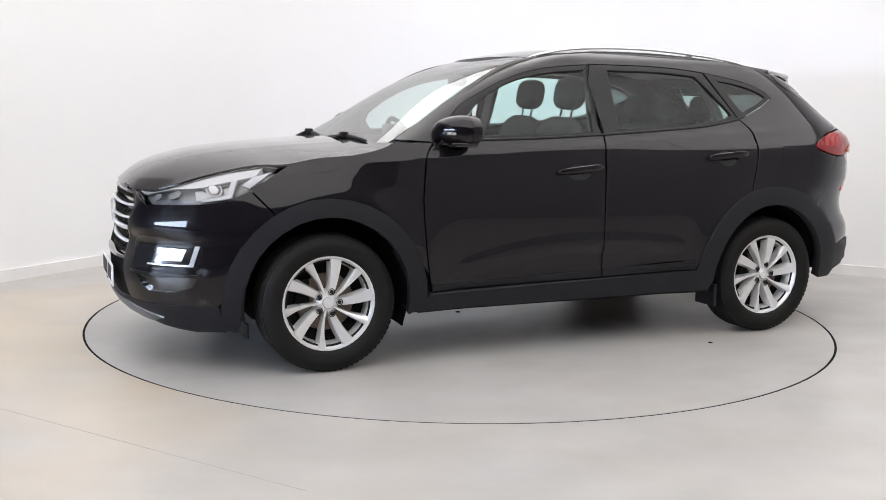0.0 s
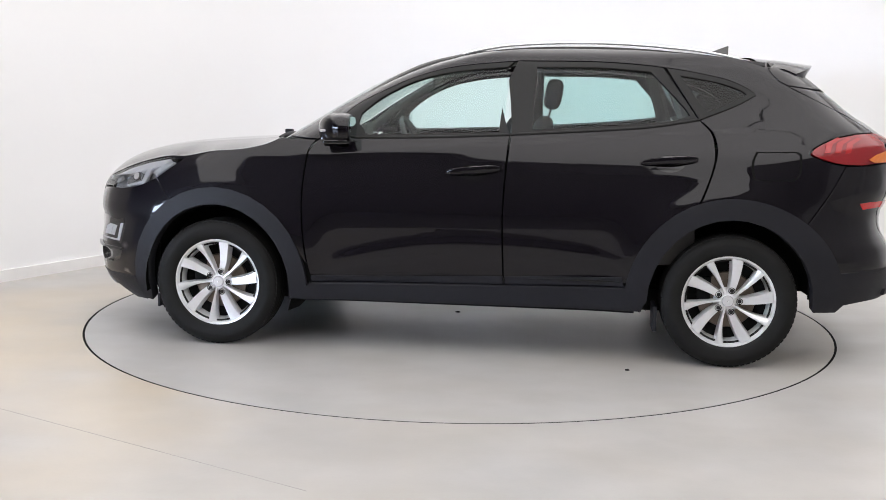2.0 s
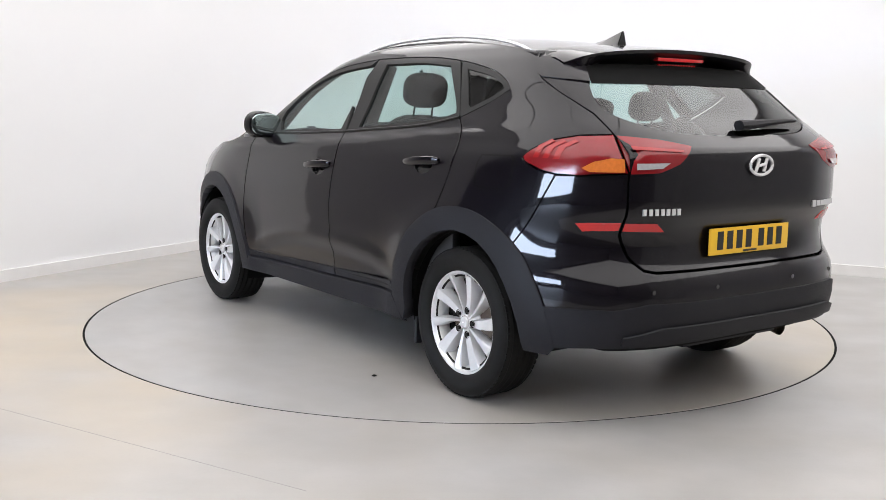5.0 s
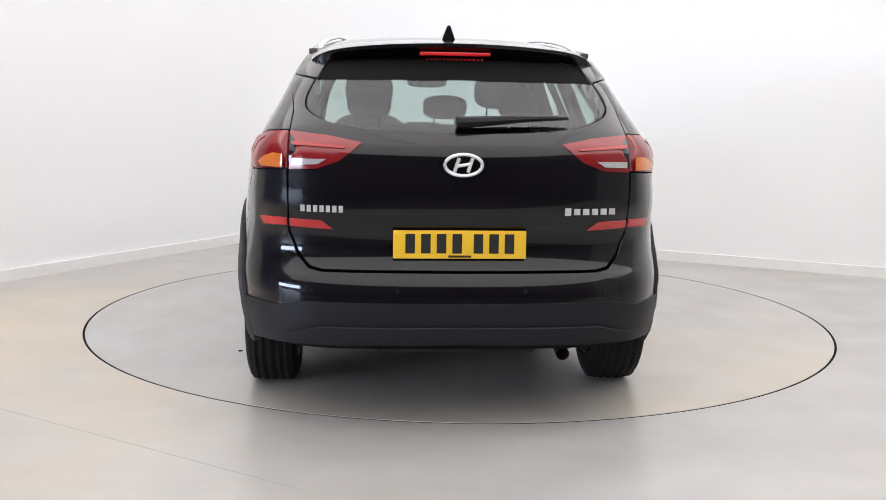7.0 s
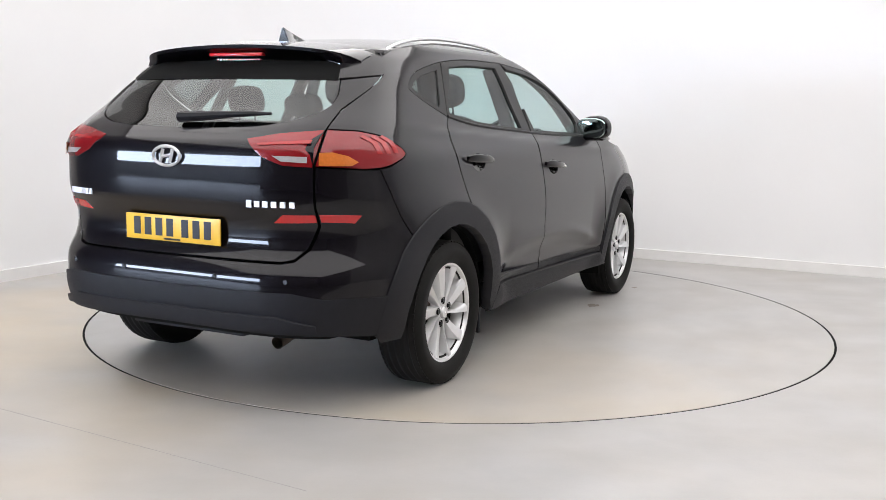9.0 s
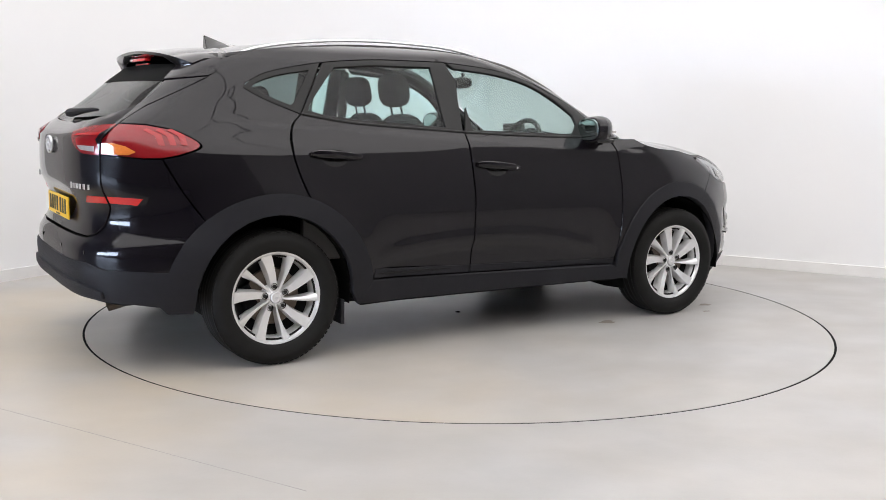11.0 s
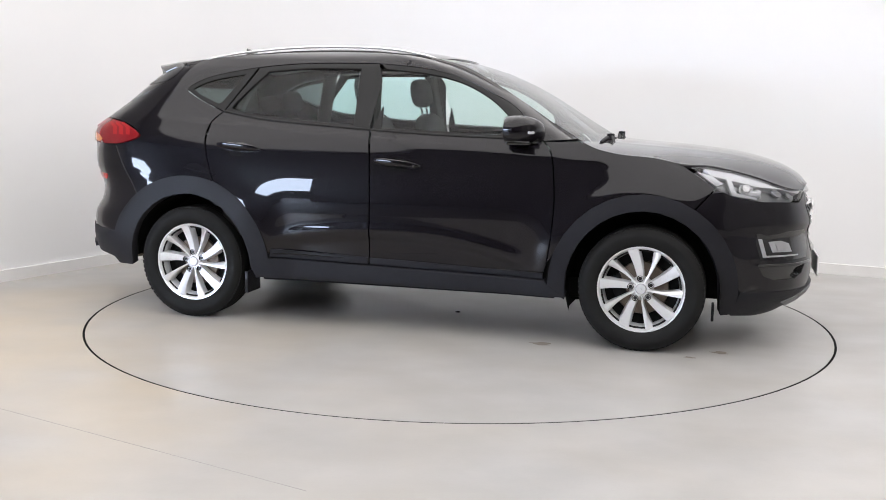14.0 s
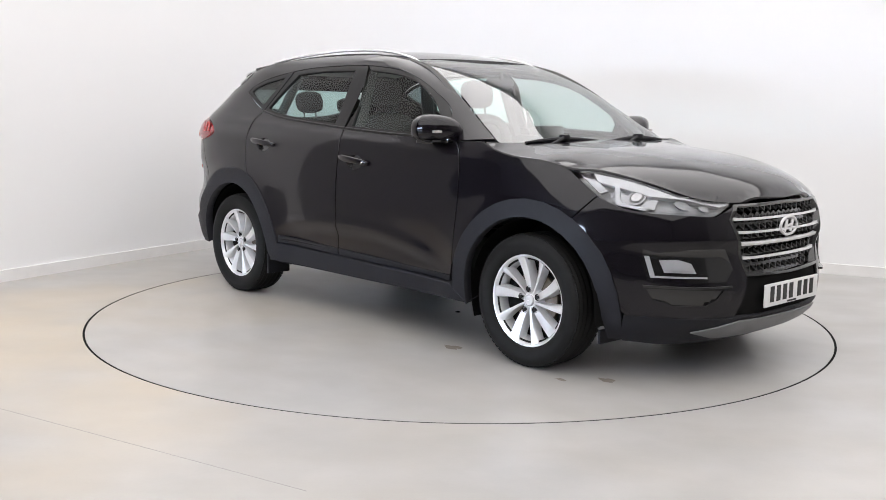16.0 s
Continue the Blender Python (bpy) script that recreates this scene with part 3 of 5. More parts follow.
def build_body(car):
    # dark inner shell behind the panels, in three bands, with the wheel openings left out
    fi, ri = arch(FW, 0.45, 0.47, 0, 180), arch(RW, 0.45, 0.47, 0, 180)
    low = arc([(1.79, 0.335)] + fi + [(0.86, 0.25), (-0.88, 0.25)] + ri + [(-1.80, 0.335), (-1.80, 0.5), (-1.70, 1.04), (-1.1, 1.14), (-0.2, 1.08), (0.85, 1.04), (1.55, 0.90), (1.79, 0.5)])
    for sd in (1, -1):
        on_skin("inner_panel", low, M["dark"], car, sd, off=-0.03, gap=0, depth=0, step=0.06)
    on_skin("crash_bar", sf([(0, 0.9)]) + sf([(0.6, 0.86)]) + arc([(1.72, 0.86), (1.78, 0.26)]) + sf([(0, 0.22)]), M["dark"], car, both=True, off=-0.13, gap=0, depth=0, step=0.06)
    tail_both("tail_frame", sr([(0, 0.3), (0.7, 0.3)]) + arc([(-1.74, 0.35), (-1.70, 1.03)]) + sr([(0.68, 1.16), (0, 1.16)]), M["dark"], car, off=-0.04, gap=0, depth=0, step=0.06)
    for sd in (1, -1):
        # wings
        poly = arc(arch(FW, 0.48, 0.49, 150, 54)) + sx([(1.585, 0.775), (1.685, 0.885)], soft=False) + sx([(1.685, 0.885), (1.62, 0.93), (1.535, 0.985)])
        poly += sx([(1.51, 1.00), (1.37, 1.03), (1.14, 1.055), (1.03, 1.085), (0.97, 1.115)]) + sx(DOOR_FRONT[:-1])
        on_skin("front_wing", poly, M["paint"], car, sd, label="glossy black front wing", step=0.022)
        # body side: pillars, roof edge and quarter panel in one pressing
        poly = sx(DOOR_REAR[::-1], True) + sx(cut([(-1.17, 1.24), (-1.35, 1.315), (-1.45, 1.37)], -1.18, -1.45), True, False)
        poly += arc(cut(WIN_TOP, -1.44, 0.735), True) + arc([(0.78, 1.112), (0.95, 1.122)], True) + arc(ROOF[1:], True)
        poly += sx([(-1.53, 1.49), (-1.60, 1.42), (-1.72, 1.36)], True) + sr([(0.666, 1.27), (0.672, 1.19)])
        poly += sx([(-1.93, 1.185), (-1.80, 1.155), (-1.70, 1.09), (-1.80, 1.045), (-1.88, 1.03)]) + sx([(-1.88, 1.03), (-1.80, 0.88), (-1.70, 0.735)])
        poly += arc(arch(RW, 0.50, 0.49, 131, 69))
        on_skin("body_side", poly, M["paint"], car, sd, up=True, label="glossy black body side with roof pillars", step=0.028)
        fuel = sx([(-1.44, 1.09), (-1.64, 1.095)], soft=False) + sx([(-1.66, 1.08), (-1.66, 1.0), (-1.645, 0.965)]) + sx([(-1.62, 0.95), (-1.46, 0.95), (-1.425, 0.97), (-1.42, 1.04), (-1.44, 1.09)])
        if sd > 0:
            # black sheet under the fuel flap's panel: its rim is the gap's shade
            line = on_skin("flap_gap_shade", fuel, M["dark"], car, sd, gap=0, off=0.0006, depth=0)
            on_skin("flap_panel", fuel, M["paint"], line, sd, gap=0.0065, off=0.0012, depth=0.001)
        # wheel arch mouldings, sills
        poly = arc(arch(FW, 0.50, 0.515, 0, 180)) + arc([(0.805, 0.37), (0.80, 0.345), (0.92, 0.262)]) + arc(arch(FW, 0.405, 0.425, 180, 0)) + arc([(1.735, 0.208), (1.80, 0.215)])
        on_skin("arch_moulding", poly, M["clad"], car, sd, off=0.010, depth=0.05, gap=0.001, swell=0.006, label="dark grey plastic wheel arch moulding")
        poly = arc(arch(RW, 0.56, 0.525, 180, 90)) + arc(arch(RW, 0.52, 0.525, 90, 0)[1:]) + arc([(-0.82, 0.345), (-0.905, 0.27)]) + arc(arch(RW, 0.405, 0.42, 0, 180)) + arc([(-1.755, 0.30), (-1.87, 0.30)])
        on_skin("arch_moulding", poly, M["clad"], car, sd, off=0.010, depth=0.05, gap=0.001, swell=0.006, label="dark grey plastic wheel arch moulding")
        poly = arc([(0.80, 0.363), (0.93, 0.272), (-0.92, 0.276), (-0.83, 0.395), (-0.21, 0.381)])
        on_skin("sill", poly, M["clad"], car, sd, off=0.014, depth=0.10, swell=0.018, label="dark grey plastic sill cover")
        # liners
        for cx in (FW, RW):
            bm = bmesh.new()
            rows = [[bm.verts.new((cx + r * math.cos(radians(a)), sd * y, 0.335 + r * math.sin(radians(a)))) for a in range(-9, 201 if cx == FW else 179, 11)] for r, y in ((0.41, 0.865), (0.43, 0.70), (0.42, 0.52))]
            for a, b in zip(rows, rows[1:]):
                for k in range(len(a) - 1):
                    bm.faces.new((a[k], a[k + 1], b[k + 1], b[k]))
            bm.faces.new(rows[-1])
            part("wheel_liner", bm, M["dark"], car)
        bm = bmesh.new()
        box(bm, -0.985, sd * 0.80, 0.235, 0.02, 0.17, 0.13, 0.005)
        part("mud_flap", bm, M["clad"], car)
        bm = bmesh.new()
        box(bm, 1.70, sd * 0.68, 0.205, 0.015, 0.20, 0.07, 0.004)
        part("air_deflector", bm, M["clad"], car)
    # bonnet and roof
    edge = [(0.985, 1.112), (1.03, 1.09), (1.14, 1.06), (1.37, 1.035), (1.53, 1.005), (1.62, 1.003), (1.77, 0.975), (1.90, 0.938), (1.99, 0.905), (2.06, 0.880), (2.12, 0.866), (2.155, 0.862)]
    ez = smooth_table([p[0] for p in edge], [p[1] for p in edge])
    ey = smooth_table([p[0] for p in edge], [skin(s_of_x(x, z), z).y - 0.003 for x, z in edge])
    front_y = ey(2.155)
    cz = smooth_table([0.95, 1.05, 1.28, 1.55, 1.86, 2.0, 2.10, 2.16, 2.20, 2.25], [1.130, 1.121, 1.101, 1.083, 1.043, 1.006, 0.963, 0.919, 0.868, 0.80])

    def hood_z(x, y):
        w = ey(min(x, 2.155))
        k = min(1.0, abs(y) / w)
        rib = 0.003 * math.exp(-((abs(y) - 0.30 - 0.16 * (2.1 - x)) / 0.05) ** 2) * max(0, min(1, (2.2 - x) / 0.3))
        return cz(x) + (ez(min(x, 2.155)) - cz(x)) * k**2.5 + rib * (1 - k)

    def hood_at(u, v):
        return Vector((u, v, hood_z(u, v)))

    def hood_n(p, u, v):
        e = 0.006
        return Vector((-(hood_z(u + e, v) - hood_z(u - e, v)) / (2 * e), -(hood_z(u, v + e) - hood_z(u, v - e)) / (2 * e), 1)).normalized()
    xs = np.linspace(0.985, 2.155, 40)
    poly = [(float(x), ey(x)) for x in xs] + [(2.155 + 0.038 * (1 - (y / front_y) ** 2), float(y)) for y in np.linspace(front_y, -front_y, 30)[1:-1]] + [(float(x), -ey(x)) for x in xs[::-1]]
    poly += [(0.985 + 0.10 * (1 - (y / ey(0.985)) ** 2), float(y)) for y in np.linspace(-ey(0.985), ey(0.985), 30)[1:-1]]
    sheet("bonnet", poly, hood_at, hood_n, M["paint"], car, gap=0.002, depth=0.02, label="glossy black bonnet")

    def roof_y(x):
        return half_width(roof_edge(x)) - 0.004 if x < -0.1 else skin(s_of_x(x, roof_edge(x), True), roof_edge(x), True).y - 0.004

    def roof_z(x, y):
        k = min(1, abs(y) / 0.57)
        return roof_edge(max(-1.5, x)) + 0.034 * (1 - k**2.4) + 0.002

    def roof_at(u, v):
        return Vector((u, v, roof_z(u, v)))

    def roof_n(p, u, v):
        e = 0.006
        return Vector((-(roof_z(u + e, v) - roof_z(u - e, v)) / (2 * e), -(roof_z(u, v + e) - roof_z(u, v - e)) / (2 * e), 1)).normalized()
    xs = np.linspace(0.07, -1.50, 40)
    ry = roof_y(0.07)
    poly = [(float(x), roof_y(x)) for x in xs] + [(float(x), -roof_y(x)) for x in xs[::-1]] + [(0.07 + 0.08 * (1 - (y / ry) ** 2), float(y)) for y in np.linspace(-ry, ry, 24)[1:-1]]
    sheet("roof", poly, roof_at, roof_n, M["paint"], car, gap=0, depth=0.02, label="glossy black roof")
    sheet("headliner", [(x * 0.96, y * 0.95) for x, y in poly], lambda u, v: roof_at(u, v) - Vector((0, 0, 0.045)), roof_n, M["liner"], car, gap=0, depth=0, step=0.12)
    # windscreen
    zs = np.linspace(1.085, 1.562, 16)
    side = [(0.872 * half_width(z), float(z)) for z in zs]
    poly = sf([(0, 1.085)] + side[:1], True) + sf(side, True) + sf([side[-1], (0.35, 1.572), (0, 1.575)], True)
    on_skin("windscreen", poly, M["screen"], car, up=True, both=True, gap=0.002, depth=0, label="clear greenish windscreen")
    poly = sf([(0, 1.055), (0.74, 1.055)], True) + sf([(0.74, 1.055), (0.745, 1.10)], True) + sf([(0.745, 1.10), (0, 1.10)], True)
    on_skin("scuttle", poly, M["trim"], car, up=True, both=True, gap=0, depth=0.03, off=-0.004)
    for sd in (1, -1):
        bm = bmesh.new()
        pts = [(x, sd * (roof_y(x) - 0.035), roof_z(x, roof_y(x)) + h) for x, h in ((0.14, -0.02), (0.08, -0.002), (0.0, 0.010), (-0.2, 0.019), (-0.5, 0.022), (-0.8, 0.022), (-1.1, 0.019), (-1.28, 0.012), (-1.38, 0.0), (-1.43, -0.015))]
        P = [Vector(p) for p in curve(pts, 4)]
        tube(bm, P, 0.0105, 10, 0.7)
        part("roof_rail", bm, M["satin"], car, "satin silver roof rail")
    # aerial fin
    bm = bmesh.new()
    vs = [(-1.18, 0.0, 1.600), (-1.26, 0.036, 1.592), (-1.40, 0.034, 1.580), (-1.40, -0.034, 1.580), (-1.26, -0.036, 1.592), (-1.31, 0.012, 1.622), (-1.405, 0.006, 1.657), (-1.405, -0.006, 1.657), (-1.31, -0.012, 1.622)]
    v = [bm.verts.new((x, y, z)) for x, y, z in vs]
    for f in ((0, 1, 5), (1, 2, 6, 5), (2, 3, 7, 6), (3, 4, 8, 7), (4, 0, 8), (0, 5, 8), (5, 6, 7, 8)):
        bm.faces.new([v[i] for i in f])
    bmesh.ops.recalc_face_normals(bm, faces=bm.faces[:])
    bmesh.ops.bevel(bm, geom=bm.edges[:], offset=0.004, segments=2, affect="EDGES")
    part("aerial_fin", bm, M["gloss"], car, "glossy black shark-fin aerial")


def build_doors(car):
    for sd in (1, -1):
        front = sx(BELT[:3][::-1], soft=False) + sx([(0.775, 1.108)] + DOOR_FRONT[1:-1] + [(0.805, 0.402)]) + arc([(-0.21, 0.412)]) + sx(DOOR_MID[::-1])
        cups = [[(xm + 0.074 * math.cos(a), z0 + 0.043 * math.sin(a)) for a in (2 * math.pi * k / 28 for k in range(28))] for xm, z0 in ((-0.045, 0.957), (-1.025, 1.024))]
        fd = on_skin("front_door", front, M["paint"], car, sd, label="glossy black front door", step=0.02, hole=arc(cups[0]))
        rear = sx(BELT[2:], soft=False) + sx(DOOR_REAR) + arc(arch(RW, 0.50, 0.49, 68, 10)) + arc([(-0.215, 0.412)]) + sx(DOOR_MID[::-1])
        rd = on_skin("rear_door", rear, M["paint"], car, sd, label="glossy black rear door", step=0.02, hole=arc(cups[1]))
        on_skin("door_strip", arc([(0.805, 0.402), (0.80, 0.367), (-0.21, 0.385), (-0.21, 0.430)]), M["clad"], fd, sd, off=0.004, swell=0.004)
        on_skin("door_strip", arc([(-0.215, 0.430), (-0.215, 0.385), (-0.825, 0.400), (-0.815, 0.452)]), M["clad"], rd, sd, off=0.004, swell=0.004)
        # frames and panes
        gf = curve([(0.56, 1.25), (0.45, 1.34), (0.28, 1.425), (0.07, 1.475), (-0.195, 1.502)]) + [(-0.165, 1.165), (0.52, 1.14), (0.57, 1.20)]
        hole = arc(dense(gf + gf[:1])[:-1], True)
        outer = arc(cut(WIN_TOP, 0.735, -0.232), True) + arc([(-0.222, 1.152)], True) + sx(BELT[:3][::-1], True, False)
        on_skin("door_frame", outer, M["trim"], fd, sd, up=True, gap=0.0015, off=-0.002, depth=0.02, hole=hole)
        on_skin("window_pane", hole, M["window"], fd, sd, up=True, gap=-0.01, off=-0.012, depth=0)
        gr = [(-0.335, 1.178), (-0.345, 1.503)] + curve([(-0.345, 1.503), (-0.68, 1.502), (-0.93, 1.483)]) + curve([(-1.0, 1.41), (-1.10, 1.30), (-1.125, 1.262)]) + curve([(-1.03, 1.235), (-0.75, 1.207), (-0.335, 1.178)])
        hole = arc(tidy(gr), True)
        outer = arc(cut(WIN_TOP, -0.238, -0.995), True) + arc([(-1.165, 1.245)], True) + sx(BELT[2:][::-1], True, False) + arc([(-0.232, 1.152)], True)
        on_skin("door_frame", outer, M["trim"], rd, sd, up=True, gap=0.0015, off=-0.002, depth=0.02, hole=hole)
        on_skin("window_pane", hole, M["rearglass"], rd, sd, up=True, gap=-0.01, off=-0.012, depth=0)
        hole = arc(tidy([(-1.075, 1.465)] + curve([(-1.075, 1.465), (-1.25, 1.435), (-1.36, 1.40), (-1.405, 1.372)]) + curve([(-1.405, 1.372), (-1.34, 1.335), (-1.215, 1.285)]) + [(-1.19, 1.30)]), True)
        outer = arc(cut(WIN_TOP, -1.0, -1.445), True) + sx([(-1.45, 1.37), (-1.35, 1.315), (-1.17, 1.243)], True)
        qw = on_skin("quarter_window", outer, M["trim"], car, sd, up=True, gap=0.001, off=-0.001, depth=0.02, hole=hole)
        on_skin("window_pane", hole, M["privacy"], qw, sd, up=True, gap=-0.008, off=-0.008, depth=0)
        # belt weather strip
        for dr, pts in ((fd, BELT[:3]), (rd, BELT[2:])):
            line = dense(curve(pts), 0.03)
            bm = bmesh.new()
            tube(bm, [skin(s_of_x(x, z), z + 0.002) * 1.0 for x, z in line], 0.0075, 8)
            for v in bm.verts:
                v.co.y *= sd
            bmesh.ops.recalc_face_normals(bm, faces=bm.faces[:])
            part("belt_seal", bm, M["trim"], dr)
        # handles
        for dr, xa, xb, z, rise, cup in ((fd, 0.095, -0.182, 0.967, 0.024, cups[0]), (rd, -0.882, -1.160, 1.035, 0.020, cups[1])):
            bm = bmesh.new()
            rows = []
            for i in range(25):
                q = i / 24
                x, zz = xa + (xb - xa) * q, z + rise * (q - 0.5)
                p = skin(s_of_x(x, zz), zz)
                nn = skin_normal(p)
                h = 0.004 + 0.034 * math.sin(math.pi * min(1, max(0, q * 0.92 + 0.04))) ** 0.55
                w = 0.0165 * (1 - abs(2 * q - 1) ** 6 * 0.6) + 0.003 * q
                rows.append([bm.verts.new(p + nn * (h + dn) + Vector((0, 0, w * e))) for e, dn in ((-1, -0.010), (-1.05, -0.004), (-0.8, 0.003), (0, 0.0065), (0.75, 0.004), (1.0, -0.002), (0.95, -0.010))])
            m = len(rows[0])
            for u, v in zip(rows, rows[1:]):
                for i in range(m):
                    bm.faces.new((u[i], u[(i + 1) % m], v[(i + 1) % m], v[i]))
            bm.faces.new(rows[0])
            bm.faces.new(rows[-1])
            for v in bm.verts:
                v.co.y *= sd
            bmesh.ops.recalc_face_normals(bm, faces=bm.faces[:])
            part("door_handle", bm, M["paint"], dr, "glossy black pull handle")
            on_skin("handle_cup", arc(cup), M["gloss"], dr, sd, gap=-0.002, off=-0.001, depth=0, swell=-0.036, step=0.011)
            if dr is fd and sd < 0:
                bm = bmesh.new()
                p = skin(s_of_x(0.062, z - 0.008), z - 0.008)
                bmesh.ops.create_cone(bm, cap_ends=True, segments=16, radius1=0.007, radius2=0.006, depth=0.004, matrix=Matrix.Translation((p.x, -p.y - 0.0355, p.z)) @ Matrix.Rotation(radians(90), 4, "X"))
                part("key_button", bm, M["chrome"], dr, "small bright handle button")
        # mirror
        bm = bmesh.new()
        rounded(bm, 0.645, sd * 0.898, 1.170, 0.22, 0.235, 0.155, 2.5, 28, 18)
        for v in bm.verts:
            k = (sd * v.co.y - 0.898) / 0.1175
            v.co.z += 0.012 * k - 0.014 * k * k
            v.co.x -= 0.06 * k if v.co.x > 0.645 else 0.012 * k
            v.co.x = max(v.co.x, 0.580)
        mirror = part("wing_mirror", bm, M["paint"], car, "glossy black wing mirror")
        bm = bmesh.new()
        rounded(bm, 0.5795, sd * 0.898, 1.170, 0.008, 0.19, 0.125, 2.8, 20, 12)
        part("mirror_glass", bm, M["mirror"], mirror)
        bm = bmesh.new()
        box(bm, 0.700, sd * 0.845, 1.115, 0.10, 0.10, 0.035, 0.012)
        box(bm, 0.655, sd * 0.91, 1.103, 0.13, 0.14, 0.022, 0.009)
        part("mirror_foot", bm, M["gloss"], mirror)
        bm = bmesh.new()
        box(bm, 0.722, sd * 0.905, 1.158, 0.03, 0.13, 0.014, 0.004)
        part("indicator_strip", bm, M["clear"], mirror)


def build_front(car):
    GR = [(0.37, 0.848), (0.425, 0.79), (0.335, 0.535)]
    lamp_low = sx([(1.685, 0.885), (1.80, 0.838), (1.92, 0.818)]) + sf([(0.50, 0.805), (0.415, 0.842)])
    for sd in (1, -1):
        poly = sf([(0.375, 0.856), GR[1], GR[2], (0.345, 0.47), (0.40, 0.335), (0.62, 0.325)]) + arc([(1.84, 0.335)])
        poly += arc(arch(FW, 0.48, 0.49, 4, 54)) + sx([(1.585, 0.775), (1.685, 0.885)], soft=False) + lamp_low
        scoop = sf([(0.47, 0.466), (0.60, 0.468)]) + arc([(1.925, 0.470), (1.95, 0.42)]) + sf([(0.66, 0.392), (0.55, 0.392), (0.50, 0.42)])
        bmp = on_skin("front_bumper", poly, M["paint"], car, sd, label="glossy black front bumper corner", gap=0.002, step=0.025, hole=scoop)
        # recess round the fog lamp and the lower scoop
        poly = sf([(0.46, 0.655), (0.60, 0.655)]) + arc([(1.905, 0.65), (1.90, 0.60), (1.93, 0.51)]) + sf([(0.60, 0.500), (0.46, 0.505), (0.42, 0.56)])
        rec = on_skin("fog_surround", poly, M["gloss"], car, sd, off=0.002, gap=0, depth=0.004, label="gloss black fog lamp surround")
        on_skin("chrome_frame", sf([(0.545, 0.521), (0.728, 0.523), (0.740, 0.622), (0.727, 0.622), (0.716, 0.532), (0.545, 0.529)]), M["lampgrey"], rec, sd, off=0.006, gap=0, depth=0.006)
        on_skin("fog_lamp", sf([(0.585, 0.545), (0.690, 0.548), (0.702, 0.605), (0.645, 0.608), (0.60, 0.59)]), M["lampgrey"], rec, sd, off=0.004, gap=0, depth=0.006, swell=0.003)
        on_skin("fog_lens", sf([(0.605, 0.556), (0.668, 0.557), (0.676, 0.594), (0.64, 0.597), (0.615, 0.585)]), M["lampgrey"], rec, sd, off=0.0085, gap=0, depth=0.004, swell=0.006, step=0.012)
        on_skin("bright_strip", sf([(0.44, 0.487), (0.60, 0.483)]) + arc([(1.915, 0.488), (1.915, 0.478)]) + sf([(0.60, 0.472), (0.44, 0.477)]), M["gloss"], bmp, sd, off=0.016, gap=0, depth=0.02, swell=0.003)
        on_skin("lower_scoop", scoop, M["gloss"], bmp, sd, off=-0.001, gap=-0.002, depth=0, swell=-0.035, step=0.015)
        # headlamp
        top = sf([(0.395, 0.866)]) + sx([(1.99, 0.899), (1.90, 0.932), (1.77, 0.969), (1.62, 0.997), (1.545, 0.992)])
        poly = top + sx([(1.545, 0.992), (1.62, 0.935), (1.685, 0.889), (1.80, 0.842), (1.92, 0.822)]) + sf([(0.50, 0.810), (0.42, 0.845)])
        head = on_skin("headlamp", poly, M["lamphouse"], car, sd, off=-0.055, gap=0, depth=0.0, label="clear headlamp with chrome reflectors")
        on_skin("lens", poly, M["lens"], head, sd, off=0.001, gap=0.003, depth=0.01)
        # daylight strip along the top, side reflector, projector bowl
        strip = sf([(0.40, 0.864)]) + sx([(1.99, 0.897), (1.90, 0.930), (1.77, 0.967), (1.62, 0.994)]) + sx([(1.66, 0.955), (1.77, 0.930), (1.90, 0.897)]) + sf([(0.46, 0.850)])
        on_skin("light_strip", strip, M["lampgrey"], head, sd, off=-0.012, gap=0.001, depth=0.03)
        tri = [(1.585, 0.975), (1.665, 0.952), (1.722, 0.912), (1.690, 0.899), (1.64, 0.935)]
        on_skin("reflector_frame", sx(tri, soft=False), M["lampin"], head, sd, off=-0.008, gap=0, depth=0.02)
        on_skin("side_reflector", sx(tri, soft=False), M["lampgrey"], head, sd, off=-0.0065, gap=0.006, depth=0.004)
        on_skin("amber_reflector", sx([(1.655, 0.940), (1.685, 0.930), (1.70, 0.914), (1.675, 0.916)], soft=False), M["lampin"], head, sd, off=-0.004, gap=0, depth=0.01)
        on_skin("reflector_bowl", sx([(1.765, 0.945), (1.87, 0.918), (1.93, 0.885), (1.93, 0.84), (1.81, 0.855), (1.775, 0.89)], soft=False), M["darkchrome"], head, sd, off=-0.03, gap=0, depth=0.02, swell=-0.02)
        for nm, cx, cz, r, mat, off in (("lamp_ring", 1.845, 0.893, 0.036, "darkchrome", -0.020), ("projector", 1.845, 0.893, 0.028, "gloss", -0.016), ("projector_lens", 1.845, 0.893, 0.020, "clear", -0.013)):
            on_skin(nm, arc([(cx + r * math.cos(t), cz + r * math.sin(t)) for t in (2 * math.pi * k / 20 for k in range(20))]), M[mat], head, sd, off=off, gap=0, depth=0.012, swell=0.004, step=0.015)
        for cy, cz, r in ((0.60, 0.868, 0.026), (0.52, 0.853, 0.020)):
            ring = [(s_of_y(cy + r * math.cos(t), cz + r * 0.9 * math.sin(t)) * US, cz + r * 0.9 * math.sin(t)) for t in (2 * math.pi * k / 18 for k in range(18))]
            on_skin("reflector", ring, M["lamphouse"], head, sd, off=-0.030, gap=0, depth=0.012, swell=-0.010, step=0.015)
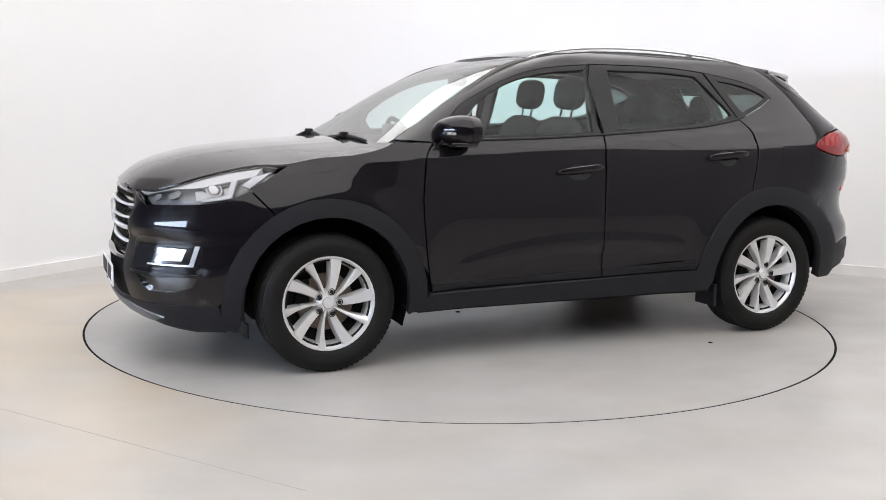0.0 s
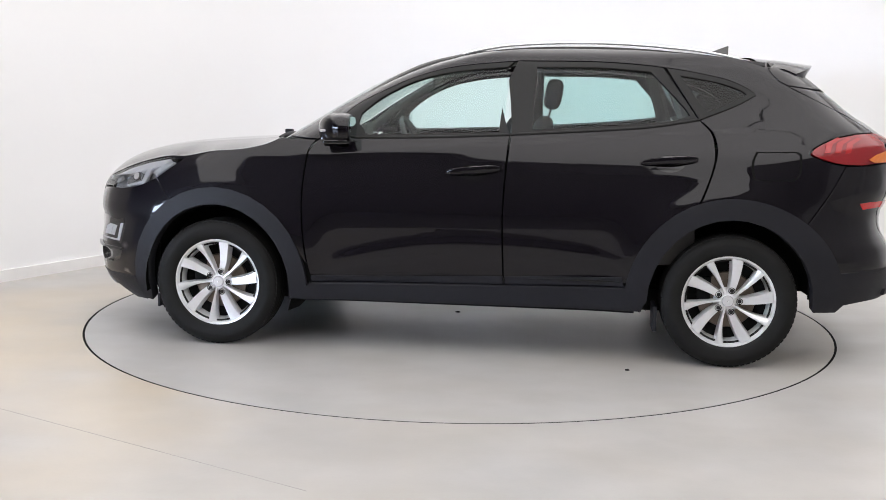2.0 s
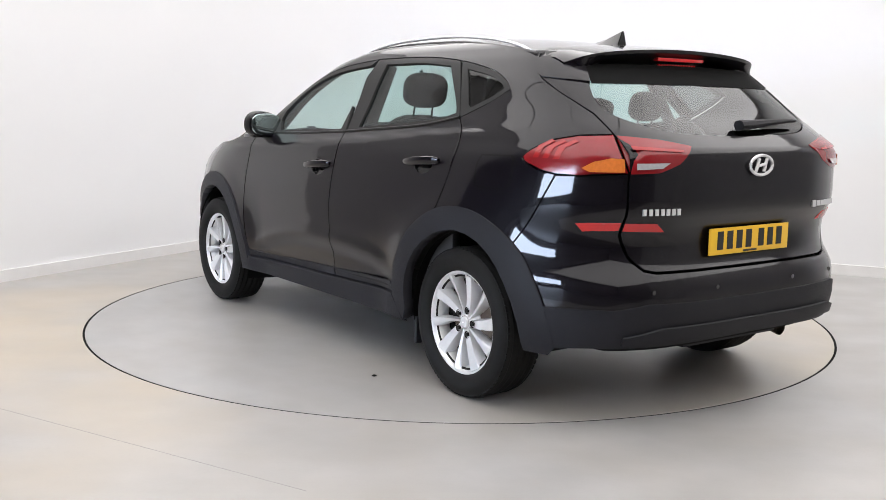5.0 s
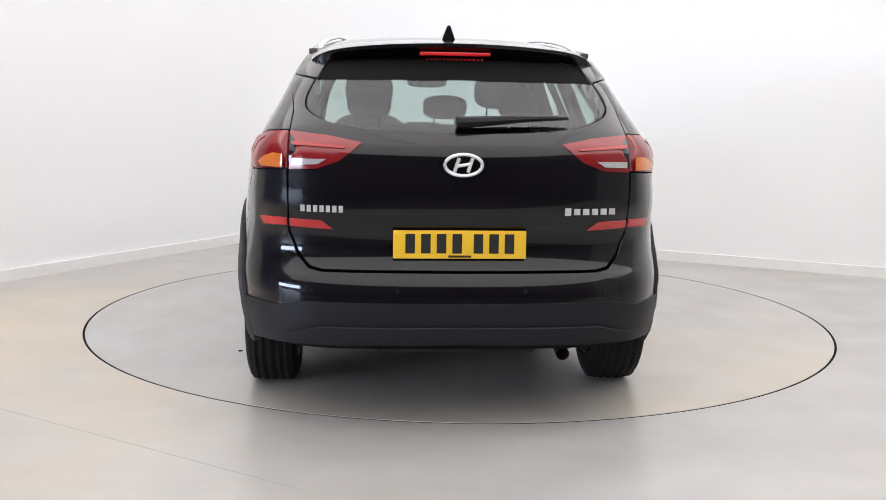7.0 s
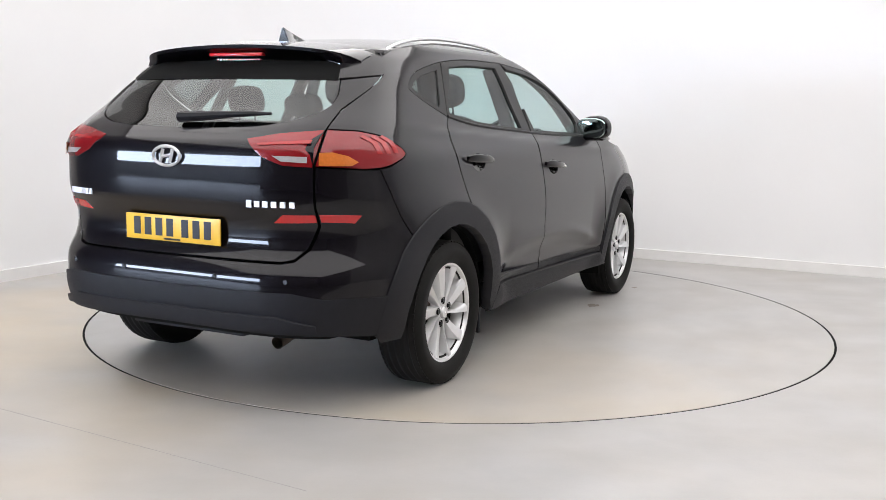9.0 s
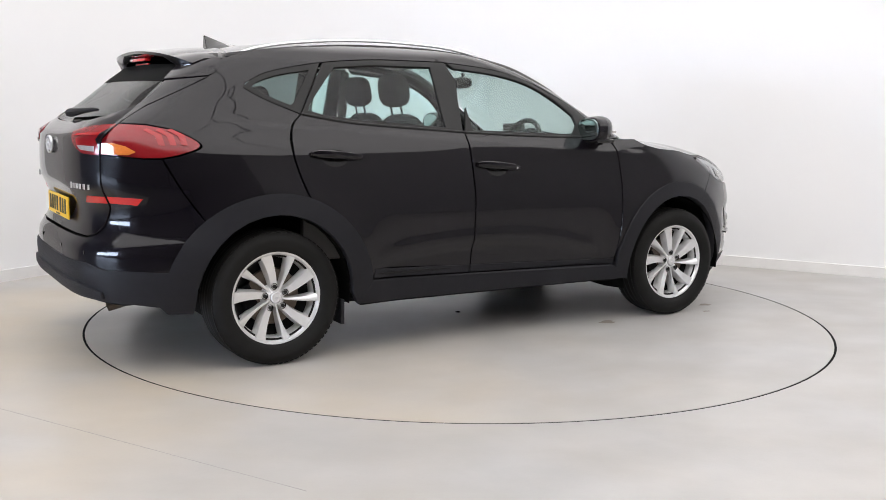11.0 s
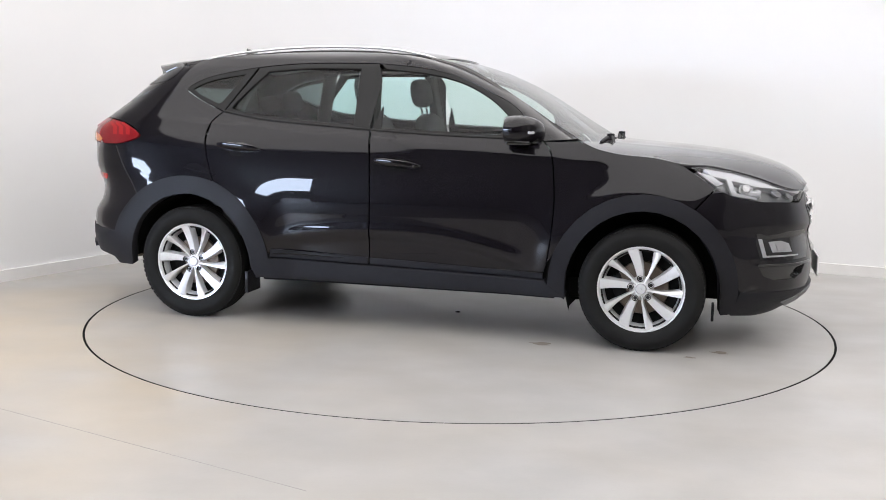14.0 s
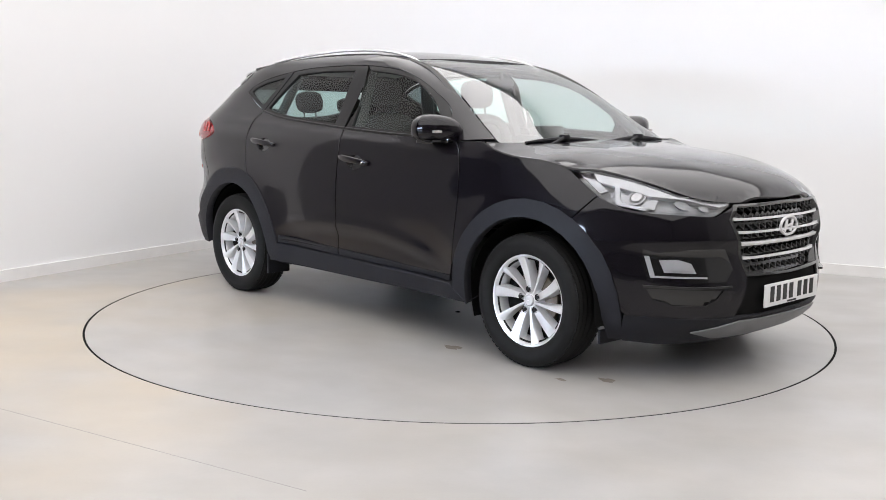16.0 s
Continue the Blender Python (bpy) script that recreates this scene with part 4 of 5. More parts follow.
        on_skin("light_edge", sx([(1.735, 0.948), (1.850, 0.920), (1.855, 0.910), (1.765, 0.931), (1.790, 0.866), (1.90, 0.838), (1.90, 0.829), (1.772, 0.850)], soft=False), M["lampin"], head, sd, off=-0.010, gap=0, depth=0.02)
    # grille: dark back, mesh of small chevrons, four bright bars
    half_poly = sf([(0, 0.853), (0.37, 0.848), (0.425, 0.79), (0.335, 0.535), (0, 0.525)])
    gr = on_skin("grille", half_poly, M["gloss"], car, both=True, off=-0.05, gap=0, depth=0, label="black mesh grille with four bright bars")

    def width_at(z):
        return interp(z, [0.535, 0.79, 0.848], [0.335, 0.425, 0.37]) - 0.012
    for k, z in enumerate((0.792, 0.730, 0.668, 0.606)):
        w = width_at(z)
        on_skin("grille_bar", sf([(0, z + 0.0060), (w - 0.07, z + 0.0060), (w, z + 0.010), (w - 0.004, z - 0.005), (0, z - 0.0060)]), M["satin"], gr, both=True, off=-0.008, gap=0, depth=0.02, label="satin chrome grille bar")
    bm = bmesh.new()
    for row in range(8):
        z = 0.548 + row * 0.040
        w = width_at(z)
        y = -w + 0.03 + (0.026 if row % 2 else 0)
        while y < w - 0.02:
            x = skin(s_of_y(y, z), z).x - 0.032
            v = [bm.verts.new((x + dx, y + dy, z + dz)) for dx, dy, dz in ((0, -0.026, 0.014), (0.016, 0, -0.010), (0, 0.026, 0.014), (0.0, 0.019, 0.019), (0.011, 0, 0.0), (0, -0.019, 0.019), (-0.03, 0, -0.004))]
            for f in ((0, 1, 4, 5), (1, 2, 3, 4), (0, 6, 1), (1, 6, 2)):
                bm.faces.new([v[i] for i in f])
            y += 0.052
    bmesh.ops.recalc_face_normals(bm, faces=bm.faces[:])
    part("grille_mesh", bm, M["trim"], gr, smooth=False)
    hp = sf([(0, 0.862), (0.385, 0.857), (0.438, 0.79), (0.345, 0.523), (0, 0.513)])
    hole = sf([(0, 0.853), (0.37, 0.848), (0.425, 0.79), (0.335, 0.535), (0, 0.525)])
    hole = hole + [(-u, v) for u, v in reversed(hole)]
    on_skin("grille_surround", hp, M["gloss"], gr, both=True, off=0.003, gap=0, depth=0.06, hole=hole)
    badge(car, 2.226, 0.742, 1, 0.078)
    # centre of the bumper and the skid plate
    on_skin("lower_intake", sf([(0, 0.515), (0.34, 0.525), (0.345, 0.47), (0.40, 0.335), (0, 0.325)]), M["dark"], car, both=True, off=-0.015, gap=0, depth=0.02, label="black lower air intake")
    on_skin("lower_valance", sf([(0, 0.33), (0.62, 0.33)]) + arc([(1.835, 0.335), (1.79, 0.200)]) + sf([(0.6, 0.185), (0, 0.195)]), M["clad"], car, both=True, off=0.004, gap=0, depth=0.08, label="dark grey plastic lower bumper")
    on_skin("skid_plate", sf([(0, 0.315), (0.36, 0.315), (0.55, 0.262), (0.42, 0.225), (0, 0.222)]), M["skid"], car, both=True, off=0.012, gap=0, depth=0.01, swell=0.006, label="grey painted skid plate")
    plate(car, (2.262, 0, 0.425), 1, M["white"])


def badge(car, x, z, face, w):
    """A bright oval ring with a slanted bar across it."""
    bm = bmesh.new()
    ring = [(x, w * math.cos(t), z + w * 0.56 * math.sin(t)) for t in (2 * math.pi * k / 40 for k in range(41))]
    tube(bm, ring, w * 0.095, 8, 1.0, cap=False)
    for y0 in (-0.36, 0.36):
        tube(bm, [(x, face * (y0 - 0.12) * w, z - 0.38 * w), (x, face * (y0 + 0.12) * w, z + 0.38 * w)], w * 0.10, 8)
    tube(bm, [(x, -0.36 * w, z - face * 0.06 * w), (x, 0.36 * w, z + face * 0.06 * w)], w * 0.09, 8)
    part("badge", bm, M["satin"], car, "chrome oval badge")


def plate(car, c, face, mat):
    x, y, z = c
    bm = bmesh.new()
    box(bm, x, y, z, 0.008, 0.52, 0.111, 0.003)
    pl = part("number_plate", bm, mat, car, "number plate with plain dark bars")
    w, g = 0.050, 0.011
    total = 7 * w + 6 * g + 0.022
    pos = -total / 2 + w / 2
    for k in range(7):
        bm = bmesh.new()
        box(bm, x + face * 0.0048, y - face * -1 * pos if face > 0 else y - pos, z + 0.004, 0.002, w * 0.74, 0.076)
        part("bar", bm, M["ink"], pl, smooth=False)
        pos += w + g + (0.022 if k == 3 else 0)
    bm = bmesh.new()
    box(bm, x + face * 0.0048, y, z - 0.046, 0.002, 0.09, 0.008)
    part("bar", bm, M["ink"], pl, smooth=False)
    return pl


def build_rear(car):
    gate_edge = [(0.59, 0.664), (0.635, 0.71), (0.672, 0.80), (0.675, 0.95), (0.672, 1.19), (0.664, 1.27)]
    gate = tail_both("tailgate", sr([(0, 0.652)]) + sr([(0, 0.652), (0.54, 0.654)] + gate_edge) + sx([(-1.725, 1.357), (-1.605, 1.417)], soft=False) + sr(curve([(0.585, 1.395), (0.617, 1.32), (0.60, 1.265), (0.50, 1.222), (0.35, 1.197), (0, 1.186)])), M["paint"], car, label="glossy black tailgate")
    glass_half = sr(curve([(0, 1.19), (0.35, 1.201), (0.50, 1.227), (0.596, 1.27), (0.612, 1.32), (0.58, 1.40)])) + sr([(0.53, 1.48), (0, 1.49)])
    tail_both("rear_window", glass_half, M["backglass"], gate, gap=-0.002, off=-0.006, depth=0, label="tinted rear window")
    # black band on the glass; its matt black includes the spoiler's shade
    band = sr([(0, 1.40), (0.575, 1.395)]) + sr([(0.575, 1.395), (0.53, 1.48), (0, 1.49)])
    tail_both("shaded_window_band", band, M["dark"], gate, gap=0, off=-0.004, depth=0)
    # spoiler
    bm = bmesh.new()
    rows = []
    for y in np.linspace(-0.605, 0.605, 41):
        k = abs(y) / 0.605
        zt = 1.540 + 0.040 * (1 - k**2) - 0.030 * k**12
        xt = -1.795 + 0.060 * k**3 + 0.075 * k**12
        sec = [(-1.47, zt + 0.004), (-1.60, zt - 0.006), (xt, zt - 0.030), (xt + 0.004, zt - 0.044), (-1.70, zt - 0.075 - 0.02 * (1 - k) - 0.035 * k**5), (-1.60, zt - 0.085 - 0.02 * (1 - k) - 0.045 * k**5), (-1.50, zt - 0.04)]
        rows.append([bm.verts.new((x, float(y), z)) for x, z in sec])
    for a, b in zip(rows, rows[1:]):
        for i in range(len(a) - 1):
            bm.faces.new((a[i], b[i], b[i + 1], a[i + 1]))
    bm.faces.new(rows[0])
    bm.faces.new(rows[-1][::-1])
    bmesh.ops.recalc_face_normals(bm, faces=bm.faces[:])
    sp = part("spoiler", bm, M["paint"], gate, "glossy black roof spoiler")
    for sd in (1, -1):
        fin = sx([(-1.515, 1.50), (-1.56, 1.445), (-1.605, 1.42)]) + sr([(0.578, 1.398), (0.525, 1.485)]) + arc([(-1.60, 1.525)])
        on_skin("spoiler_side", fin, M["paint"], gate, sd, gap=0, off=0.004, depth=0.02)
        bm = bmesh.new()
        side = curve([(-1.52, 1.535), (-1.60, 1.43), (-1.69, 1.375), (-1.79, 1.33)]) + curve([(-1.79, 1.33), (-1.735, 1.41), (-1.715, 1.46), (-1.725, 1.50)]) + [(-1.60, 1.53)]
        side = tidy(side)
        yo = lambda x, z: skin(s_of_x(max(x, tail_x(z) + 0.03), z), z).y
        a = [bm.verts.new((x, sd * (min(0.60, yo(x, z)) - 0.004), z)) for x, z in side]
        b = [bm.verts.new((x, sd * (min(0.60, yo(x, z)) - 0.035), z)) for x, z in side]
        bm.faces.new(a)
        bm.faces.new(b[::-1])
        for i in range(len(a)):
            bm.faces.new((a[i], a[(i + 1) % len(a)], b[(i + 1) % len(a)], b[i]))
        bmesh.ops.recalc_face_normals(bm, faces=bm.faces[:])
        part("spoiler_fin", bm, M["gloss"], gate, "gloss black side fin")
    bm = bmesh.new()
    box(bm, -1.752, 0.0, 1.508, 0.03, 0.30, 0.016, 0.005, None)
    part("brake_light", bm, M["brakered"], gate, "red high-level brake light")
    # dots below the brake light, their glow given by the bright red alone
    bm = bmesh.new()
    for k in range(14):
        box(bm, -1.738, -0.117 + 0.018 * k, 1.486, 0.012, 0.009, 0.007)
    part("lit_look_dots", bm, M["brakered"], gate, "row of small red dots, coloured bright to look lit", smooth=False)
    # wiper
    bm = bmesh.new()
    pts = [skin(s_of_y(abs(y), z, False, True), z) for y, z in ((0.02, 1.222), (0.10, 1.228), (0.22, 1.236), (0.34, 1.242), (0.43, 1.243))]
    tube(bm, [Vector((p.x - 0.03, -y, p.z + 0.006)) for p, y in zip(pts, (-0.02, 0.10, 0.22, 0.34, 0.43))], [0.026, 0.022, 0.016, 0.012, 0.006], 8, 0.9)
    part("rear_wiper", bm, M["clad"], gate, "black rear wiper")
    badge(car, -2.224, 1.068, -1, 0.072)
    for k, (y0, y1, z, h) in enumerate(((0.628, 0.455, 0.893, 0.030), (-0.395, -0.615, 0.889, 0.028))):
        n = 7 if k == 0 else 6
        for i in range(n):
            y = y0 + (y1 - y0) * (i + 0.5) / n
            p = skin(s_of_y(abs(y), z, False, True), z)
            bm = bmesh.new()
            box(bm, p.x - 0.003, y, z, 0.006, abs(y1 - y0) / n * 0.66, h * 0.85 * (1.25 if k and i == 0 else 1))
            part("name_bar", bm, M["satin"], gate, "plain bright bar", smooth=False)
    for sd in (1, -1):
        # tail lamps in two halves
        outer = sr([(0.677, 1.186)]) + sx([(-1.93, 1.181), (-1.80, 1.151), (-1.706, 1.09), (-1.80, 1.049), (-1.88, 1.034)]) + arc([(-1.96, 1.032)]) + sr([(0.677, 1.045)])
        lamp = on_skin("tail_lamp", outer, M["red"], car, sd, gap=0.001, off=0.003, swell=0.008, depth=0.03, label="red tail lamp with amber indicator")
        on_skin("indicator", sr([(0.688, 1.098), (0.725, 1.100), (0.765, 1.085), (0.790, 1.060), (0.775, 1.046), (0.688, 1.048)]), M["amber"], lamp, sd, gap=0, off=0.0145, depth=0.002)
        for k in range(3):
            x = -1.765 - 0.050 * k
            on_skin("light_claw", sx([(x, 1.088), (x - 0.010, 1.135), (x - 0.065, 1.163), (x - 0.082, 1.155), (x - 0.040, 1.13), (x - 0.027, 1.090)], soft=False), M["redmid"], lamp, sd, gap=0, off=0.0115, depth=0.001)
        inner = sr([(0.668, 1.186), (0.52, 1.172), (0.385, 1.147), (0.47, 1.078), (0.56, 1.045), (0.668, 1.040)])
        lamp2 = on_skin("tail_lamp", inner, M["red"], car, sd, gap=0.001, off=0.003, swell=0.007, depth=0.02, label="red tail lamp with clear reversing light")
        on_skin("reversing_light", sr([(0.650, 1.082), (0.52, 1.084), (0.555, 1.063), (0.650, 1.058)]), M["clear"], lamp2, sd, gap=0, off=0.0115, depth=0.002)
        on_skin("light_bar", sr([(0.655, 1.142), (0.45, 1.128), (0.455, 1.121), (0.655, 1.130)]), M["redmid"], lamp2, sd, gap=0, off=0.0105, depth=0.002)
        # reflectors
        on_skin("reflector", sr([(0.668, 0.848), (0.545, 0.846), (0.50, 0.812), (0.668, 0.818)]), M["redlit"], gate, sd, gap=0, off=0.004, depth=0.006)
        ref = sr([(0.682, 0.850), (0.76, 0.848)]) + arc([(-1.965, 0.843), (-1.985, 0.812)]) + sr([(0.76, 0.816), (0.682, 0.820)])
        on_skin("reflector", ref, M["redlit"], car, sd, gap=0, off=0.004, depth=0.006, label="red bumper reflector")
    poly = sr([(0, 0.645), (0.545, 0.647), (0.595, 0.657), (0.642, 0.705), (0.677, 0.80), (0.677, 1.04)]) + arc([(-1.96, 1.028)]) + sx([(-1.88, 1.026), (-1.80, 0.88), (-1.70, 0.735)])
    poly += arc(arch(RW, 0.50, 0.49, 132, 160)) + arc([(-1.90, 0.50)]) + sr([(0.72, 0.508), (0.60, 0.533), (0, 0.529)])
    tail_both("rear_bumper", poly, M["paint"], car, gap=0.0015, depth=0.02, label="glossy black rear bumper skin")
    low = sr([(0, 0.529), (0.60, 0.533), (0.72, 0.508)]) + arc([(-1.90, 0.50)]) + arc(arch(RW, 0.53, 0.515, 161, 180, 4)) + arc([(-1.87, 0.33)]) + sr([(0.75, 0.352), (0.60, 0.36), (0, 0.365)])
    lb = tail_both("lower_bumper", low, M["clad"], car, gap=0, off=0.008, depth=0.03, swell=0.004, label="dark grey plastic lower rear bumper")
    tail_both("bumper_lip", sr([(0, 0.440), (0.54, 0.440), (0.68, 0.405), (0.68, 0.375), (0.56, 0.385), (0, 0.388)]), M["clad"], lb, gap=0, off=0.026, depth=0.02, swell=0.008)
    for y, z in ((0.25, 0.58), (-0.25, 0.58), (0.58, 0.58), (-0.58, 0.58)):
        p = skin(s_of_y(abs(y), z, False, True), z)
        bm = bmesh.new()
        bmesh.ops.create_cone(bm, cap_ends=True, segments=16, radius1=0.010, radius2=0.009, depth=0.004, matrix=Matrix.Translation((p.x - 0.001, y, z)) @ Matrix.Rotation(radians(90), 4, "Y"))
        part("parking_sensor", bm, M["gloss"], car)
    bm = bmesh.new()
    box(bm, -2.07, 0, 0.325, 0.10, 0.62, 0.035, 0.012)
    part("lower_diffuser", bm, M["clad"], car)
    plate(car, (-2.190, 0.006, 0.757), -1, M["yellow"])


def build_wheels(car):
    tyre_r, PH = 0.338, 107
    first = None
    for cx, sd in ((FW, 1), (RW, 1), (FW, -1), (RW, -1)):
        y0 = sd * 0.795
        if first is None:
            # rim: barrel, lip and five pairs of spokes; +y is the outer face
            bm = bmesh.new()
            lathe(bm, [(0.222, -0.11), (0.205, -0.06), (0.198, 0.02), (0.212, 0.070), (0.224, 0.088), (0.232, 0.090), (0.236, 0.084), (0.233, 0.072)], 72)
            lathe(bm, [(0.004, 0.066), (0.034, 0.066), (0.052, 0.050), (0.066, 0.030), (0.070, 0.0)], 40)
            bmesh.ops.recalc_face_normals(bm, faces=bm.faces[:])
            wheel = part("wheel", bm, M["alloy"], car, "silver ten-spoke alloy wheel with black tyre")
            for k in range(5):
                # a broad blade from each nut and a slim one between, all swept the same way
                for broad in (True, False):
                    a0 = radians(PH + 72 * k + (2 if broad else -36))
                    a1 = radians(PH + 72 * k + (-7.5 if broad else -44.5))
                    bm = bmesh.new()
                    st = []
                    for q in (0.0, 0.12, 0.25, 0.4, 0.55, 0.7, 0.85, 1.0):
                        r = 0.026 + (0.219 - 0.026) * q
                        a = a0 + (a1 - a0) * q
                        w = (0.0150 + 0.0135 * q**1.3) if broad else (0.0050 + 0.0165 * q**2.2)
                        c = Vector((r * math.cos(a), 0, r * math.sin(a)))
                        t = Vector((-math.sin(a), 0, math.cos(a)))
                        yf = 0.064 + 0.012 * q + (0.010 * q * q)
                        lean = 0.006 * q if broad else 0.010 * q
                        st.append([bm.verts.new(c + t * w * e + Vector((0, yy, 0))) for e, yy in ((-1.35, yf - 0.052), (-1.10, yf - 0.013), (-0.93, yf - lean), (0.0, yf + 0.0005), (0.93, yf + 0.001), (1.08, yf - 0.010), (1.3, yf - 0.052))])
                    n = len(st[0])
                    for a, b in zip(st, st[1:]):
                        for i in range(n):
                            bm.faces.new((a[i], a[(i + 1) % n], b[(i + 1) % n], b[i]))
                    bm.faces.new(st[0])
                    bm.faces.new(st[-1][::-1])
                    bmesh.ops.recalc_face_normals(bm, faces=bm.faces[:])
                    part("spoke", bm, M["alloy"], wheel)
            bm = bmesh.new()
            prof = [(0.205, -0.095), (0.232, -0.110), (0.285, -0.114), (0.318, -0.104), (0.333, -0.085)]
            for g in (-0.055, -0.02, 0.02, 0.055):
                prof += [(tyre_r, g - 0.013), (tyre_r - 0.007, g - 0.003), (tyre_r - 0.007, g + 0.003), (tyre_r, g + 0.013)]
            prof += [(0.333, 0.085), (0.318, 0.104), (0.300, 0.110), (0.296, 0.112), (0.285, 0.113), (0.250, 0.108), (0.236, 0.096), (0.228, 0.080), (0.205, 0.07)]
            lathe(bm, prof, 96)
            bmesh.ops.recalc_face_normals(bm, faces=bm.faces[:])
            part("tyre", bm, M["rubber"], wheel, "worn black rubber tyre")
            # tread blocks on the shoulders
            bm = bmesh.new()
            for k in range(72):
                t = 2 * math.pi * k / 72
                for g in (-0.082, 0.082):
                    box(bm, 0, 0, 0, 0.020, 0.022, 0.006, 0, Matrix.Rotation(-t, 4, "Y") @ Matrix.Translation((0, g, 0.3305)))
            tagged(part("tread", bm, M["rubber"], wheel, smooth=False), kind="stuff")
            bm = bmesh.new()
            lathe(bm, [(0.004, 0.079), (0.024, 0.078), (0.029, 0.072), (0.030, 0.066)], 32)
            bmesh.ops.recalc_face_normals(bm, faces=bm.faces[:])
            part("centre_cap", bm, M["satin"], wheel)
            for k in range(5):
                t = radians(PH + 72 * k)
                bm = bmesh.new()
                bmesh.ops.create_cone(bm, cap_ends=True, segments=6, radius1=0.0105, radius2=0.0105, depth=0.025, matrix=Matrix.Translation((0.057 * math.cos(t), 0.062, 0.057 * math.sin(t))) @ Matrix.Rotation(radians(90), 4, "X"))
                part("wheel_nut", bm, M["nut"], wheel, smooth=False)
                bm = bmesh.new()
                lathe(bm, [(0.010, 0.060), (0.0155, 0.0710), (0.0170, 0.0714)], 18)
                bmesh.ops.translate(bm, vec=(0.057 * math.cos(t), 0, 0.057 * math.sin(t)), verts=bm.verts[:])
                part("nut_seat", bm, M["dark"], wheel)
            bm = bmesh.new()
            lathe(bm, [(0.06, 0.026), (0.14, 0.020), (0.145, 0.010), (0.145, -0.002), (0.06, -0.006)], 48)
            bmesh.ops.recalc_face_normals(bm, faces=bm.faces[:])
            part("brake_disc", bm, M["steel"], wheel, "worn steel brake disc")
            bm = bmesh.new()
            box(bm, 0.115, 0.0, 0.05, 0.07, 0.06, 0.13, 0.012)
            part("brake_caliper", bm, M["dark"], wheel)
            bm = bmesh.new()
            lathe(bm, [(0.003, 0.0), (0.150, 0.0), (0.199, 0.012)], 40)
            part("back_plate", bm, M["dark"], wheel)
            first = wheel
            wheel.matrix_basis = pose(cx, y0, tyre_r)
        else:
            copy_thing(first, pose(cx, y0, tyre_r) if sd > 0 else pose(cx, y0, tyre_r, 0, 0, 180) @ Matrix.Rotation(radians(23), 4, "Y"))


def build_inside(car):
    bm = bmesh.new()
    box(bm, 0.0, 0, 0.29, 3.3, 1.30, 0.12, 0.02)
    box(bm, -1.75, 0, 0.40, 0.55, 1.05, 0.12, 0.02)
    box(bm, 1.75, 0, 0.32, 0.5, 1.0, 0.16, 0.02)
    part("underbody", bm, M["dark"], car)
    bm = bmesh.new()
    tube(bm, [(-1.6, -0.42, 0.33), (-1.95, -0.44, 0.31), (-2.06, -0.44, 0.285)], 0.028, 16, cap=False)
    part("exhaust_pipe", bm, M["steel"], car)
    for y, back in ((0.36, 0.0), (-0.36, -0.13)):
        bm = bmesh.new()
        rounded(bm, 0.12, y, 0.62, 0.52, 0.50, 0.20, 3.5)
        vs = rounded(bm, 0, 0, 0, 0.15, 0.50, 0.62, 3.2)
        bmesh.ops.transform(bm, matrix=pose(-0.17, y, 0.94, 0, -14, 0), verts=vs)
        bmesh.ops.translate(bm, vec=(back, 0, 0), verts=bm.verts[:])
        seat = part("front_seat", bm, M["cloth"], car, "charcoal cloth front seat")
        bm = bmesh.new()
        vs = rounded(bm, 0, 0, 0, 0.11, 0.27, 0.19, 3.0)
        bmesh.ops.transform(bm, matrix=pose(-0.285, y, 1.375, 0, -10, 0), verts=vs)
        for k in (-0.06, 0.06):
            tube(bm, [(-0.25, y + k, 1.20), (-0.28, y + k, 1.33)], 0.006, 6)
        bmesh.ops.translate(bm, vec=(back, 0, 0), verts=bm.verts[:])
        part("headrest", bm, M["cloth"], seat)
    bm = bmesh.new()
    rounded(bm, -0.80, 0, 0.62, 0.50, 1.30, 0.20, 4.0)
    vs = rounded(bm, 0, 0, 0, 0.16, 1.30, 0.58, 4.0)
    bmesh.ops.transform(bm, matrix=pose(-1.12, 0, 0.92, 0, -18, 0), verts=vs)
    bench = part("rear_seat", bm, M["cloth"], car, "charcoal cloth rear bench")
    for y, w, h in ((0.36, 0.21, 0.15), (0, 0.21, 0.11), (-0.36, 0.21, 0.15)):
        bm = bmesh.new()
        vs = rounded(bm, 0, 0, 0, 0.10, w, h, 3.0)
        bmesh.ops.transform(bm, matrix=pose(-1.235, y, 1.20 + h / 2 + 0.03, 0, -12, 0), verts=vs)
        for k in (-0.05, 0.05):
            tube(bm, [(-1.20, y + k, 1.12), (-1.235, y + k, 1.25)], 0.006, 6)
        part("headrest", bm, M["cloth"], bench)
    bm = bmesh.new()
    box(bm, 0.86, 0, 0.93, 0.46, 1.44, 0.28, 0.06)
    box(bm, 0.66, 0.37, 1.06, 0.20, 0.34, 0.10, 0.04)
    box(bm, 0.69, 0, 1.12, 0.03, 0.22, 0.13, 0.012)
    part("dashboard", bm, M["plastic"], car, "dark grey dashboard")
    bm = bmesh.new()
    ring = [(0.19 * math.cos(t), 0.19 * math.sin(t), 0) for t in (2 * math.pi * k / 32 for k in range(33))]
    tube(bm, ring, 0.015, 10, cap=False)
    rounded(bm, 0, 0, -0.01, 0.15, 0.15, 0.05, 2.5)
    tube(bm, [(0, -0.19, 0), (0, 0.19, 0)], 0.014, 8)
    tube(bm, [(0, 0, 0), (-0.17, 0, 0)], 0.014, 8)
    bmesh.ops.transform(bm, matrix=pose(0.46, -0.37, 1.04, 0, -65, 0), verts=bm.verts[:])
